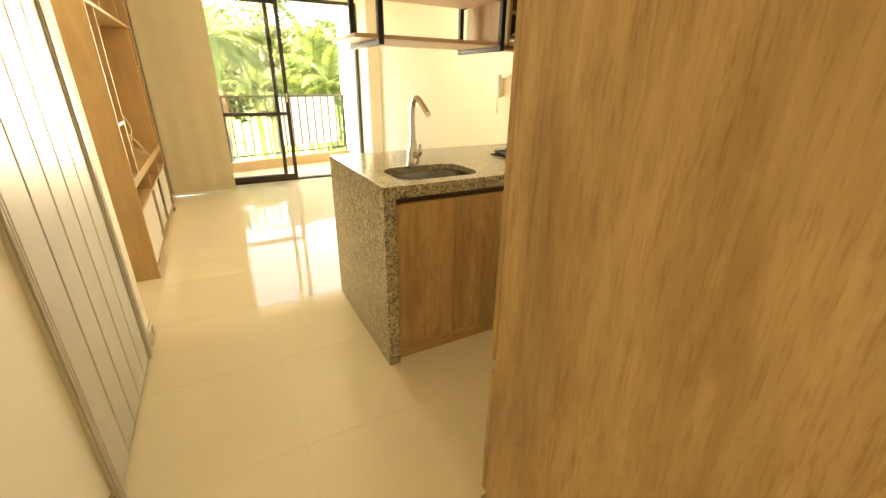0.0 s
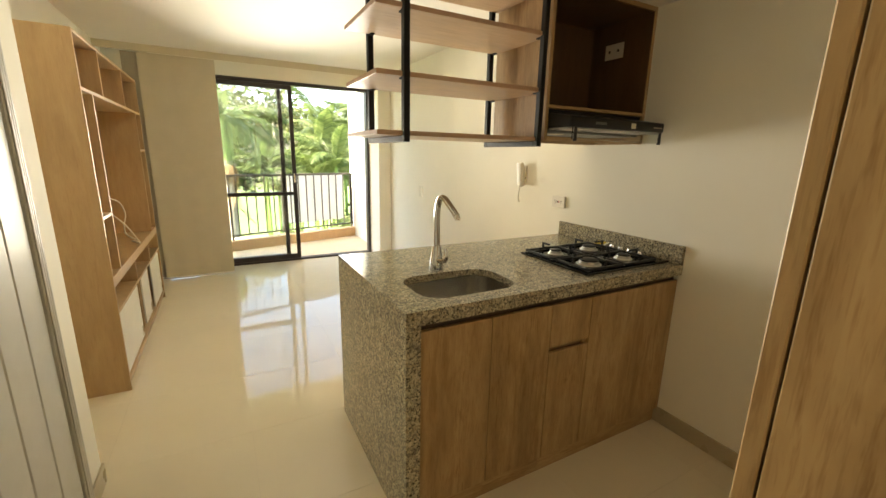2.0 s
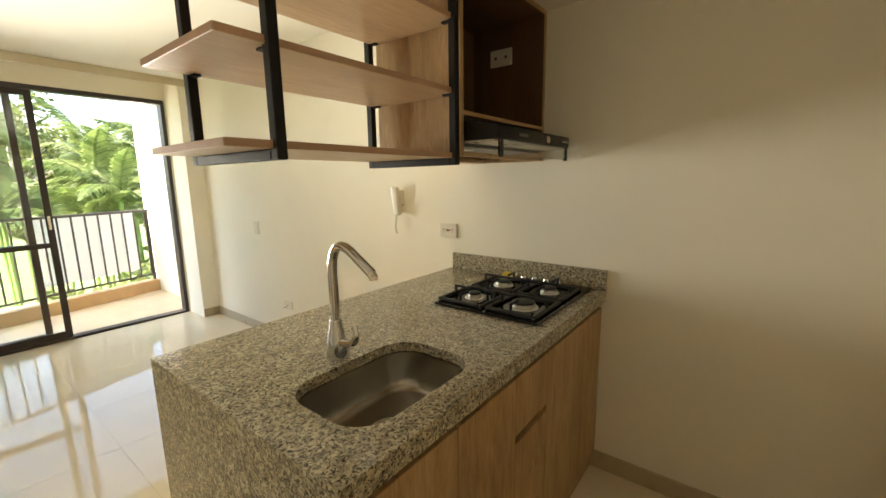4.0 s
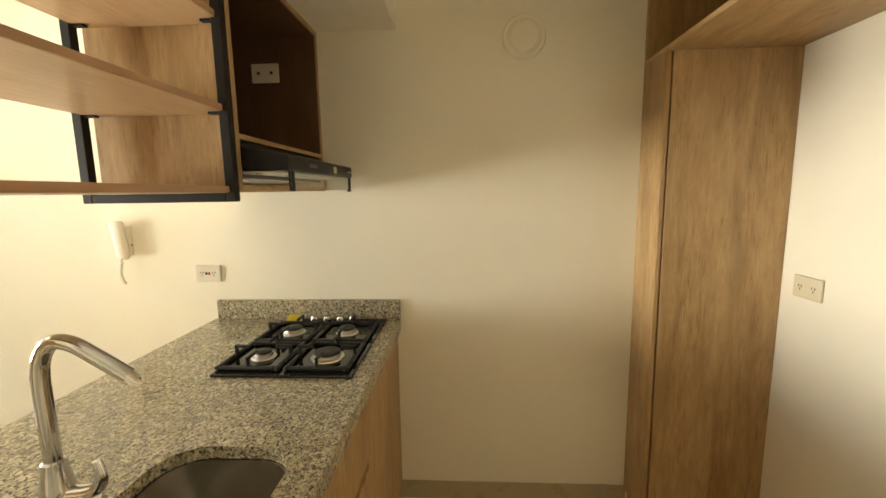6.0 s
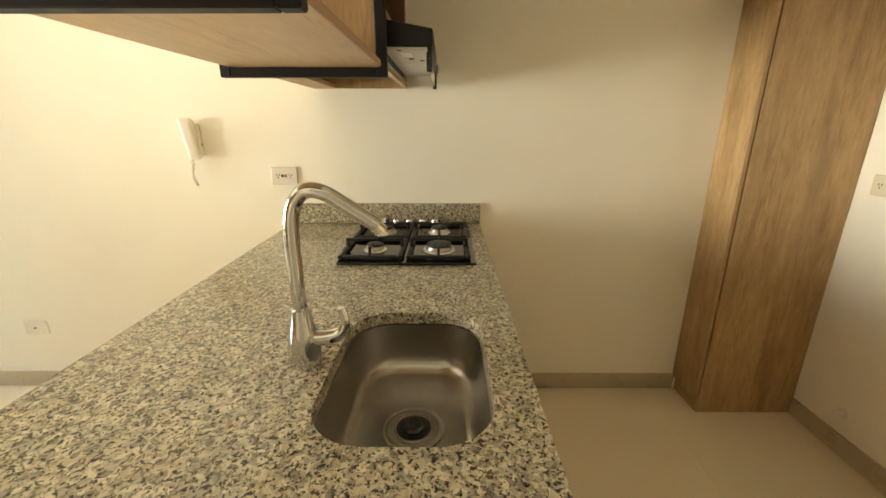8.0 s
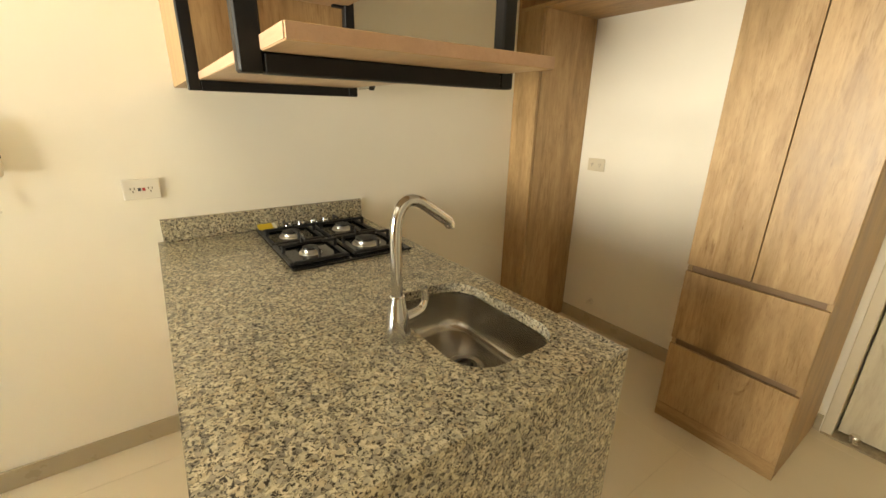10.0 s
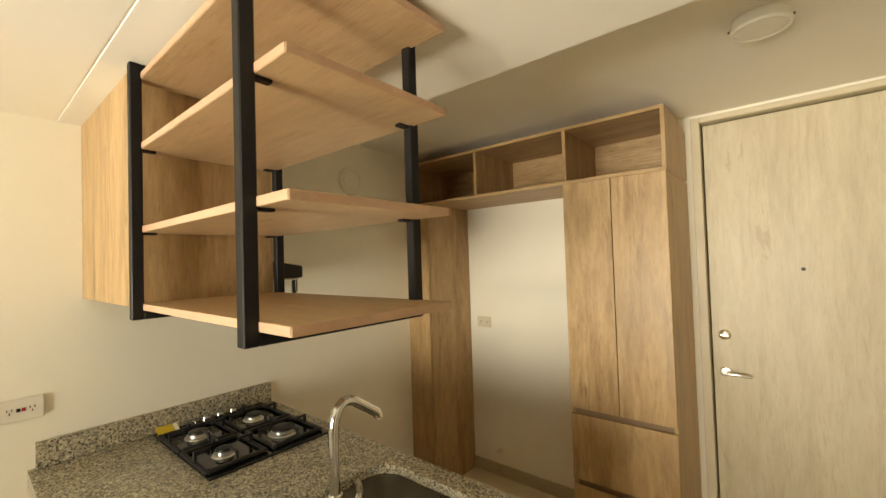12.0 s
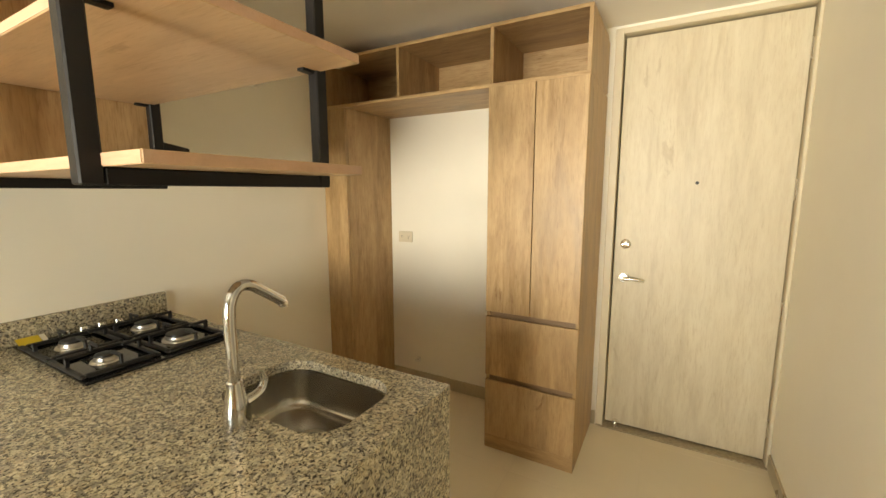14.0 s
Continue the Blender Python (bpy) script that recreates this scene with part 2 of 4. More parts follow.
def granite_material():
    """Cream and grey feldspar crystals with dark mica gathered between them."""
    m, nt, b = material("speckled_granite")
    vec = coords(nt)
    warp = node(nt, "ShaderNodeTexNoise", Scale=70.0, Detail=3.0)
    nt.links.new(vec, warp.inputs["Vector"])
    add = nt.nodes.new("ShaderNodeVectorMath")
    add.operation = "MULTIPLY_ADD"
    nt.links.new(warp.outputs["Color"], add.inputs[0])
    add.inputs[1].default_value = (0.016, 0.016, 0.016)
    nt.links.new(vec, add.inputs[2])
    warped = add.outputs[0]

    def cells(scale, channel):
        v = node(nt, "ShaderNodeTexVoronoi", Scale=scale)
        nt.links.new(warped, v.inputs["Vector"])
        sep = nt.nodes.new("ShaderNodeSeparateColor")
        nt.links.new(v.outputs["Color"], sep.inputs[0])
        return sep.outputs[channel]

    big = ramp(nt, cells(92.0, 0), [(0.0, (0.56, 0.505, 0.362)), (0.26, (0.44, 0.406, 0.312)), (0.50, (0.66, 0.595, 0.430)), (0.72, (0.39, 0.356, 0.275)), (0.84, (0.54, 0.462, 0.325)), (0.94, (0.27, 0.248, 0.203))], "CONSTANT")
    small = ramp(nt, cells(210.0, 1), [(0.0, (0.55, 0.53, 0.50)), (0.16, (0.86, 0.85, 0.83)), (0.45, (1, 1, 1))], "CONSTANT")
    col = mix(nt, 1.0, big, small, "MULTIPLY")
    mica = noise_of(nt, warped, 120.0, 3, 0.62)
    grey = ramp(nt, mica, [(0.54, (0, 0, 0)), (0.57, (1, 1, 1))])
    col = mix(nt, grey, col, (0.23, 0.208, 0.162))
    black = ramp(nt, mica, [(0.585, (0, 0, 0)), (0.612, (1, 1, 1))])
    col = mix(nt, black, col, (0.050, 0.045, 0.038))
    flecks = ramp(nt, cells(300.0, 2), [(0.0, (0.20, 0.19, 0.18)), (0.07, (1, 1, 1))], "CONSTANT")
    col = mix(nt, 1.0, col, flecks, "MULTIPLY")
    patches = ramp(nt, noise_of(nt, vec, 11, 4, 0.6), [(0.35, (0.84, 0.84, 0.84)), (0.6, (1, 1, 1))])
    col = mix(nt, 1.0, col, patches, "MULTIPLY")
    nt.links.new(col, b.inputs["Base Color"])
    nt.links.new(ramp(nt, mica, [(0.4, (0.15,) * 3), (0.6, (0.10,) * 3)]), b.inputs["Roughness"])
    return m


granite = granite_material()


def brushed_steel():
    m, nt, b = material("brushed_steel")
    n = noise_of(nt, coords(nt, (1, 14, 1)), 160, 3)
    nt.links.new(ramp(nt, n, [(0.3, (0.40, 0.38, 0.345)), (0.7, (0.48, 0.455, 0.415))]), b.inputs["Base Color"])
    b.inputs["Metallic"].default_value = 1.0
    b.inputs["Roughness"].default_value = 0.24
    bump(nt, b, n, 0.05, 0.0005)
    return m


steel = brushed_steel()


def pane_material():
    m, nt, b = material("window_glass")
    b.inputs["Base Color"].default_value = (0.93, 0.96, 0.95, 1)
    b.inputs["Transmission Weight"].default_value = 1.0
    b.inputs["Roughness"].default_value = 0.0
    b.inputs["IOR"].default_value = 1.45
    return m


glass = pane_material()


# ---- mesh helpers ----
def thing(name, at, label, category, group="", kind=""):
    e = new(name)
    e.empty_display_size = 0.05
    e.location = at
    return tagged(e, label, category, group, kind)


def origin_of(ob):
    p = Vector(ob.location)
    while ob.parent:
        ob = ob.parent
        p += Vector(ob.location)
    return p


def part(name, bm, mat, parent=None, label="", smooth=False):
    """Links a bmesh, given in world coordinates, as one mesh under its parent."""
    me = bpy.data.meshes.new(name)
    if parent:
        bmesh.ops.translate(bm, verts=bm.verts, vec=-origin_of(parent))
    bmesh.ops.recalc_face_normals(bm, faces=bm.faces)
    bm.to_mesh(me)
    bm.free()
    if smooth:
        for p in me.polygons:
            p.use_smooth = True
        me.set_sharp_from_angle(angle=radians(38))
    me.materials.append(mat)
    ob = new(name, me)
    if parent:
        ob.parent = parent
    if label:
        tagged(ob, label)
    return ob


def solid(name, bm, mat, label, category, group="", kind="", smooth=False):
    """A thing of one mesh, with its origin at the middle of its base."""
    lo = [min(v.co[k] for v in bm.verts) for k in range(3)]
    hi = [max(v.co[k] for v in bm.verts) for k in range(3)]
    at = Vector(((lo[0] + hi[0]) / 2, (lo[1] + hi[1]) / 2, lo[2]))
    bmesh.ops.translate(bm, verts=bm.verts, vec=-at)
    ob = part(name, bm, mat, None, "", smooth)
    ob.location = at
    return tagged(ob, label, category, group, kind)


def box(x0, x1, y0, y1, z0, z1, bevel=0.0, bm=None, segments=1):
    out = bm or bmesh.new()
    one = bmesh.new()
    bmesh.ops.create_cube(one, size=1.0)
    for v in one.verts:
        v.co = Vector(((x0 + x1) / 2 + v.co.x * (x1 - x0), (y0 + y1) / 2 + v.co.y * (y1 - y0), (z0 + z1) / 2 + v.co.z * (z1 - z0)))
    if bevel:
        bmesh.ops.bevel(one, geom=one.edges[:], offset=bevel, segments=segments, affect="EDGES", profile=0.5)
    join(out, one)
    return out


def join(target, source):
    vmap = {v: target.verts.new(v.co) for v in source.verts}
    for f in source.faces:
        target.faces.new([vmap[v] for v in f.verts])
    source.free()
    return target


def lathe(profile, centre, axis="z", steps=28, bm=None):
    """Turns (radius, height) pairs round an axis through centre."""
    out = bm or bmesh.new()
    c = Vector(centre)
    rings = []
    for r, h in profile:
        ring = []
        for k in range(steps):
            a = 2 * math.pi * k / steps
            u, w = r * math.cos(a), r * math.sin(a)
            p = {"z": (u, w, h), "y": (u, h, w), "x": (h, u, w)}[axis]
            ring.append(out.verts.new(c + Vector(p)))
        rings.append(ring)
    for a, b in zip(rings, rings[1:]):
        for k in range(steps):
            out.faces.new((a[k], a[(k + 1) % steps], b[(k + 1) % steps], b[k]))
    out.faces.new(rings[0])
    out.faces.new(rings[-1])
    return out


def tube(points, radius, steps=12, bm=None, radii=None):
    """A round tube along a line of points."""
    out = bm or bmesh.new()
    pts = [Vector(p) for p in points]
    rings = []
    ref = Vector((0.31, 0.17, 0.93)).normalized()
    for i, p in enumerate(pts):
        d = (pts[min(i + 1, len(pts) - 1)] - pts[max(i - 1, 0)]).normalized()
        u = d.cross(ref).normalized()
        w = d.cross(u).normalized()
        r = radii[i] if radii else radius
        rings.append([out.verts.new(p + r * (math.cos(2 * math.pi * k / steps) * u + math.sin(2 * math.pi * k / steps) * w)) for k in range(steps)])
    for a, b in zip(rings, rings[1:]):
        for k in range(steps):
            out.faces.new((a[k], a[(k + 1) % steps], b[(k + 1) % steps], b[k]))
    out.faces.new(rings[0])
    out.faces.new(rings[-1])
    return out


def smooth_line(points, n=6):
    """Catmull-Rom points through a line."""
    pts = [Vector(p) for p in points]
    out = []
    for i in range(len(pts) - 1):
        p0, p1, p2, p3 = pts[max(i - 1, 0)], pts[i], pts[i + 1], pts[min(i + 2, len(pts) - 1)]
        for k in range(n):
            t = k / n
            out.append(0.5 * (2 * p1 + (p2 - p0) * t + (2 * p0 - 5 * p1 + 4 * p2 - p3) * t * t + (3 * p1 - p0 - 3 * p2 + p3) * t ** 3))
    return out + [pts[-1]]


def rounded_loop(x0, x1, y0, y1, r, steps=8):
    out = []
    for cx, cy, a0 in ((x1 - r, y1 - r, 0), (x0 + r, y1 - r, 90), (x0 + r, y0 + r, 180), (x1 - r, y0 + r, 270)):
        for k in range(steps + 1):
            a = radians(a0 + 90 * k / steps)
            out.append((cx + r * math.cos(a), cy + r * math.sin(a)))
    return out


def structure(name, bm, mat, label="", category=""):
    return solid(name, bm, mat, label, category or name.split("_")[0], kind="structure")


# ---- the rooms ----
EAST, SOUTH, WEST, LIVING_WEST, NORTH = 2.435, 0.945, -0.130, -0.52, 6.90
KITCHEN_Z, SOFFIT_Z, LIVING_Z = 2.338, 2.15, 2.40
T = 0.14

structure("wall_east", box(EAST, EAST + T, SOUTH - T, NORTH, 0, 2.6), wall_paint, "plain cream painted wall beside the peninsula")
DOOR_X0, DOOR_X1, DOOR_TOP = -0.114, 0.694, 2.294
south = box(DOOR_X1 + 0.042, 0.80, SOUTH - T, SOUTH, 0, 2.6)
NICHE = 1.0
box(0.80, EAST, SOUTH - T, NICHE, 0, 2.6, bm=south)
box(WEST, DOOR_X1 + 0.042, SOUTH - T, SOUTH, DOOR_TOP + 0.03, 2.6, bm=south)
structure("wall_south", south, wall_paint, "cream painted wall with the entrance door")
FOLD_Y0, FOLD_Y1, FOLD_TOP = 2.30, 3.12, 2.12
west = box(WEST - T, WEST, SOUTH - T, FOLD_Y0, 0, 2.6)
box(WEST - T, WEST, FOLD_Y1, 3.355, 0, 2.6, bm=west)
box(WEST - T, WEST, FOLD_Y0, FOLD_Y1, FOLD_TOP, 2.6, bm=west)
structure("wall_west", west, wall_paint, "cream painted corridor wall with a folding door")
# unseen wall, added to stop sun leaking past the folding door
structure("wall_closet", box(WEST - T - 0.30, WEST - T - 0.24, SOUTH - T, 3.355 - T, -0.1, 2.6), wall_paint, "unseen wall added behind the folding door to block sun", "wall")
# unseen slab, added so that no sun gets in between the ceilings
structure("roof_slab", box(-1.0, EAST + T, 0.30, NORTH + T, 2.601, 2.80), facade_white, "unseen slab added above the rooms to block sun", "slab")
# unseen enclosure, added against sun leaking round the entrance door
landing = box(-0.60, 1.30, 0.36, 0.42, -0.1, 2.6)
box(-0.66, -0.60, 0.36, SOUTH - T, -0.1, 2.6, bm=landing)
box(1.30, 1.36, 0.36, SOUTH - T, -0.1, 2.6, bm=landing)
structure("wall_landing", landing, wall_paint, "unseen walls added outside the entrance to block sun", "wall")
structure("wall_return", box(LIVING_WEST, WEST - T, 3.355 - T, 3.355, 0, 2.6), wall_paint, "short cream wall return", "wall")
structure("wall_living_west", box(LIVING_WEST - T, LIVING_WEST, 3.355 - T, NORTH + T, 0, 2.6), wall_paint, "cream living room wall behind the shelf unit", "wall")
GLASS_X0, GLASS_X1, GLASS_TOP = -0.30, 2.265, 2.24
north = box(LIVING_WEST, GLASS_X0, NORTH, NORTH + T, 0, 2.6)
box(GLASS_X1, EAST + T, NORTH, NORTH + T, 0, 2.6, bm=north)
box(GLASS_X0, GLASS_X1, NORTH, NORTH + T, GLASS_TOP, 2.6, bm=north)
structure("wall_north", north, wall_paint, "cream wall round the balcony door")
structure("wall_pier", box(GLASS_X1 + 0.01, EAST, 6.55, NORTH, 0, 2.6), wall_paint, "narrow cream painted pier beside the balcony door", "wall")
structure("ceiling_kitchen", box(WEST, EAST, SOUTH, 2.497, KITCHEN_Z, 2.6), ceiling_paint, "white painted kitchen ceiling", "ceiling")
soffit = box(WEST, EAST, 2.497, 3.308, SOFFIT_Z, 2.6, 0.001)
box(WEST, EAST, 3.3125, 3.50, SOFFIT_Z + 0.002, 2.6, 0.001, bm=soffit)
box(WEST, EAST, 3.3075, 3.313, SOFFIT_Z + 0.005, 2.6, bm=soffit)
structure("ceiling_soffit", soffit, ceiling_paint, "lowered white ceiling band above the peninsula", "ceiling")
structure("ceiling_living", box(LIVING_WEST, EAST, 3.50, NORTH, LIVING_Z, 2.6), ceiling_paint, "white painted living room ceiling", "ceiling")
structure("ceiling_recess", box(LIVING_WEST, WEST, 3.355, 3.50, LIVING_Z, 2.6), ceiling_paint, "white ceiling beside the wall return", "ceiling")
floor = structure("floor", box(LIVING_WEST - T, EAST + T, SOUTH - 0.6, NORTH + T, -0.12, -0.0010), grout, "polished cream porcelain tile floor")


def skirt(x0, x1, y0, y1, name="baseboard"):
    structure(name, box(x0, x1, y0, y1, 0, 0.088, 0.002), skirting, "beige tile skirting along the wall", "baseboard")


skirt(EAST - 0.010, EAST, 1.472, 2.56)
skirt(EAST - 0.010, EAST, 3.38, 6.55)
skirt(GLASS_X1 + 0.01, EAST - 0.010, 6.54, 6.55)
skirt(1.256, 2.238, NICHE, NICHE + 0.010)
skirt(DOOR_X1 + 0.045, 0.763, SOUTH, SOUTH + 0.010)
skirt(WEST, WEST + 0.010, 0.953, FOLD_Y0 - 0.06)
skirt(WEST, WEST + 0.010, FOLD_Y1 + 0.055, 3.365)
skirt(LIVING_WEST, WEST + 0.010, 3.355, 3.365)
skirt(LIVING_WEST, LIVING_WEST + 0.010, 3.365, 4.14)


# ---- entrance door ----
def entrance_door():
    d = thing("door_1", (0.29, 0.88, 0), "closed bleached wood entrance door with satin lever", "door", kind="structure")
    leaf = part("leaf", box(DOOR_X0 + 0.004, DOOR_X1 - 0.009, 0.862, 0.902, 0.020, DOOR_TOP - 0.010, 0.002), bleached, d)
    for x0, x1 in ((WEST + 0.0005, DOOR_X0), (DOOR_X1, DOOR_X1 + 0.042)):
        b = box(x0, x1, 0.80, 0.952, 0, DOOR_TOP + 0.03, 0.003)
        part("jamb", b, door_casing_paint, d)
    part("head", box(DOOR_X0, DOOR_X1, 0.80, 0.952, DOOR_TOP, DOOR_TOP + 0.03, 0.003), door_casing_paint, d)
    part("threshold", box(WEST + 0.001, DOOR_X1 + 0.04, 0.80, 0.965, 0.0, 0.008, 0.002), stone_strip, d, "speckled stone strip")
    for z in (0.199, 0.840, 1.452, 2.100):
        h = lathe([(0.007, -0.05), (0.008, -0.046), (0.008, 0.046), (0.007, 0.05)], (DOOR_X0 - 0.002, 0.911, z), steps=12)
        box(DOOR_X0 - 0.004, DOOR_X0 + 0.001, 0.890, 0.904, z - 0.045, z + 0.045, bm=h)
        part("hinge", h, nickel, d, "", True)
    rose = lathe([(0.0, 0), (0.027, 0), (0.027, 0.006), (0.024, 0.009), (0.013, 0.010), (0.012, 0.04), (0.0, 0.041)], (0.630, 0.902, 0.939), "y")
    lever = part("lever", rose, nickel, d, "satin nickel lever handle", True)
    arm = tube([(0.630, 0.939, 0.939), (0.605, 0.943, 0.941), (0.56, 0.941, 0.939), (0.518, 0.935, 0.934)], 0.009, 12, radii=[0.011, 0.010, 0.009, 0.008])
    part("lever_arm", arm, nickel, lever, "", True)
    bolt = lathe([(0.0, 0), (0.028, 0), (0.028, 0.007), (0.022, 0.012), (0.0, 0.013)], (0.628, 0.902, 1.141), "y")
    deadbolt = part("deadbolt", bolt, nickel, d, "round deadbolt rose with thumb turn", True)
    part("thumb_turn", box(0.608, 0.648, 0.913, 0.929, 1.135, 1.147, 0.003), nickel, deadbolt)
    part("peephole", lathe([(0, 0), (0.009, 0), (0.009, 0.003), (0.005, 0.004), (0, 0.002)], (0.297, 0.902, 1.490), "y", 16), plastic_dark, d, "small dark peephole", True)
    # outer side: cylinder, lever and the keys left in it
    cyl = lathe([(0, 0), (0.033, 0), (0.031, -0.012), (0.024, -0.030), (0.020, -0.031), (0, -0.029)], (0.628, 0.862, 1.141), "y")
    part("lock_cylinder", cyl, nickel, d, "satin tapered lock cylinder", True)
    orose = lathe([(0, 0), (0.028, 0), (0.027, -0.009), (0.012, -0.011), (0.012, -0.045), (0, -0.046)], (0.630, 0.862, 0.939), "y")
    outer = part("outer_lever", orose, nickel, d, "satin lever on the landing side", True)
    part("lever_arm", box(0.51, 0.642, 0.809, 0.821, 0.927, 0.951, 0.003), nickel, outer)
    part("key", box(0.622, 0.638, 0.769, 0.809, 0.933, 0.945, 0.002), nickel, outer, "key in the lock")
    return d


entrance_door()
stopper = lathe([(0.0, 0), (0.016, 0), (0.016, 0.004), (0.009, 0.008), (0.009, 0.018), (0.020, 0.026), (0.022, 0.034), (0.018, 0.044), (0, 0.047)], (0.622, 0.935, 0.008), "z", 20)
solid("door_stop", stopper, nickel, "round satin metal door stop on the floor", "door stop", smooth=True)


def folding_door():
    d = thing("door_2", (WEST - 0.05, 2.7, 0), "closed pale grey folding door of narrow vertical panels", "door", kind="structure")
    w = (FOLD_Y1 - FOLD_Y0 - 0.02) / 5
    for k in range(5):
        y0 = FOLD_Y0 + 0.01 + k * w
        part("panel", box(WEST - 0.018, WEST + 0.006, y0 + 0.002, y0 + w - 0.002, 0.012, FOLD_TOP - 0.01, 0.005), pvc_grey, d)
        part("hinge_strip", box(WEST - 0.015, WEST + 0.000, y0 + w - 0.0022, y0 + w + 0.0022, 0.014, FOLD_TOP - 0.012), pvc_grey, d)
    for y0, y1 in ((FOLD_Y0 - 0.058, FOLD_Y0), (FOLD_Y1, FOLD_Y1 + 0.055)):
        b = box(WEST - T, WEST + 0.012, y0, y1, 0, FOLD_TOP + 0.05, 0.003)
        for k in range(3):
            box(WEST + 0.012, WEST + 0.018, y0 + 0.006 + k * 0.016, y0 + 0.017 + k * 0.016, 0, FOLD_TOP + 0.04, 0.002, bm=b)
        part("casing", b, pvc_grey, d)
    part("casing_head", box(WEST - T, WEST + 0.012, FOLD_Y0, FOLD_Y1, FOLD_TOP, FOLD_TOP + 0.05, 0.003), pvc_grey, d)


folding_door()


# ---- tall cabinets on the south wall ----
CF, CB = 1.478, NICHE + 0.001
CAB_TOP, SHELF_Z = 2.276, 1.982


def pantry():
    CF = 1.492
    c = thing("pantry_cabinet", (1.01, 1.2, 0), "tall oak laminate pantry cabinet with two doors and two drawers", "cabinet")
    x0, x1 = 0.764, 1.256
    part("side_panel", box(x0, x0 + 0.018, SOUTH + 0.001, CF - 0.0165, 0, SHELF_Z - 0.012, 0.0012), oak_z, c)
    part("side_panel", box(x1 - 0.018, x1, CB, CF - 0.0165, 0.0, SHELF_Z - 0.012, 0.0012), oak_z, c)
    part("back_panel", box(x0 + 0.018, x1 - 0.018, CB, CB + 0.015, 0.08, SHELF_Z - 0.012), oak_z, c)
    part("deck", box(x0 + 0.018, x1 - 0.018, CB + 0.015, CF - 0.03, 0.080, 0.098), oak_x, c)
    part("plinth", box(x0, x1, CF - 0.0160, CF - 0.004, 0, 0.079, 0.001), oak_x, c)
    for a, b in ((x0 + 0.001, 1.0095), (1.0135, x1 - 0.001)):
        part("door", box(a, b, CF - 0.014, CF, 0.803, SHELF_Z - 0.014, 0.0015), oak_z, c)
    for za, zb in ((0.439, 0.773), (0.082, 0.407)):
        part("drawer", box(x0 + 0.001, x1 - 0.001, CF - 0.014, CF, za, zb, 0.0015), oak_z, c)
    for za, zb in ((0.773, 0.803), (0.407, 0.439)):
        part("finger_groove", box(x0 + 0.018, x1 - 0.018, CF - 0.038, CF - 0.024, za - 0.01, zb + 0.01), shadow_gap, c, "finger groove with its shade painted brown")
    return c


pantry()


def filler_cabinet():
    c = thing("filler_cabinet", (2.345, 1.16, 0), "narrow tall oak laminate panel cabinet beside the wall", "cabinet")
    part("side_panel", box(2.240, 2.258, CB, CF - 0.024, 0, SHELF_Z - 0.012, 0.0012), oak_z, c)
    part("front_panel", box(2.240, EAST - 0.002, CF - 0.018, CF, 0.078, SHELF_Z - 0.012, 0.0015), oak_z, c)
    part("plinth", box(2.258, EAST - 0.002, CF - 0.034, CF - 0.020, 0, 0.078, 0.001), oak_x, c)
    return c


filler_cabinet()


def bridge_cabinet():
    c = thing("overhead_cabinet", (1.6, 1.16, SHELF_Z - 0.012), "open oak laminate overhead cabinet with three bays", "cabinet")
    x0, x1 = 0.764, EAST - 0.002
    part("bottom_board", box(x0, x1, CB, CF, SHELF_Z - 0.011, SHELF_Z + 0.007, 0.0012), oak_x, c)
    part("top_board", box(x0, x1, CB, CF, CAB_TOP - 0.018, CAB_TOP, 0.0012), oak_x, c)
    for x in (x0, 1.238, 1.818, x1 - 0.018):
        part("upright", box(x, x + 0.018, SOUTH + 0.001 if x < 0.8 else CB, CF - 0.0005, SHELF_Z + 0.007, CAB_TOP - 0.018, 0.0008), oak_z, c)
    for a, b in ((x0 + 0.018, 1.238), (1.256, 1.818), (1.836, x1 - 0.018)):
        part("back_panel", box(a, b, CB + 0.002, CB + 0.014, SHELF_Z + 0.007, CAB_TOP - 0.018), oak_x, c)
    return c


bridge_cabinet()


# ---- wall plates ----
def plate_on_east(y, z, w=0.118, h=0.078, label="white double socket with red buttons", ivory=False, red=True, category="socket", slots=True):
    mat = plastic_ivory if ivory else plastic_white
    s = thing("wall_socket", (EAST, y, z - h / 2), label, category)
    part("cover", box(EAST - 0.012, EAST - 0.0005, y - w / 2, y + w / 2, z - h / 2, z + h / 2, 0.004, segments=2), mat, s)
    if slots:
        for dy in (-0.028, 0.028):
            b = bmesh.new()
            for a, c in ((-0.006, 0.004), (0.006, 0.004), (0.0, -0.008)):
                box(EAST - 0.0132, EAST - 0.0118, y + dy + a - 0.0016, y + dy + a + 0.0016, z + c - 0.004, z + c + 0.004, bm=b)
            part("slots", b, slot_brown, s)
    if red:
        part("test_button", box(EAST - 0.0145, EAST - 0.0118, y - 0.012, y - 0.002, z - 0.006, z + 0.006, 0.001), plastic_red, s, "red test button")
        part("reset_button", box(EAST - 0.0145, EAST - 0.0118, y + 0.002, y + 0.012, z - 0.006, z + 0.006, 0.001), plastic_dark, s, "dark reset button")
    return s


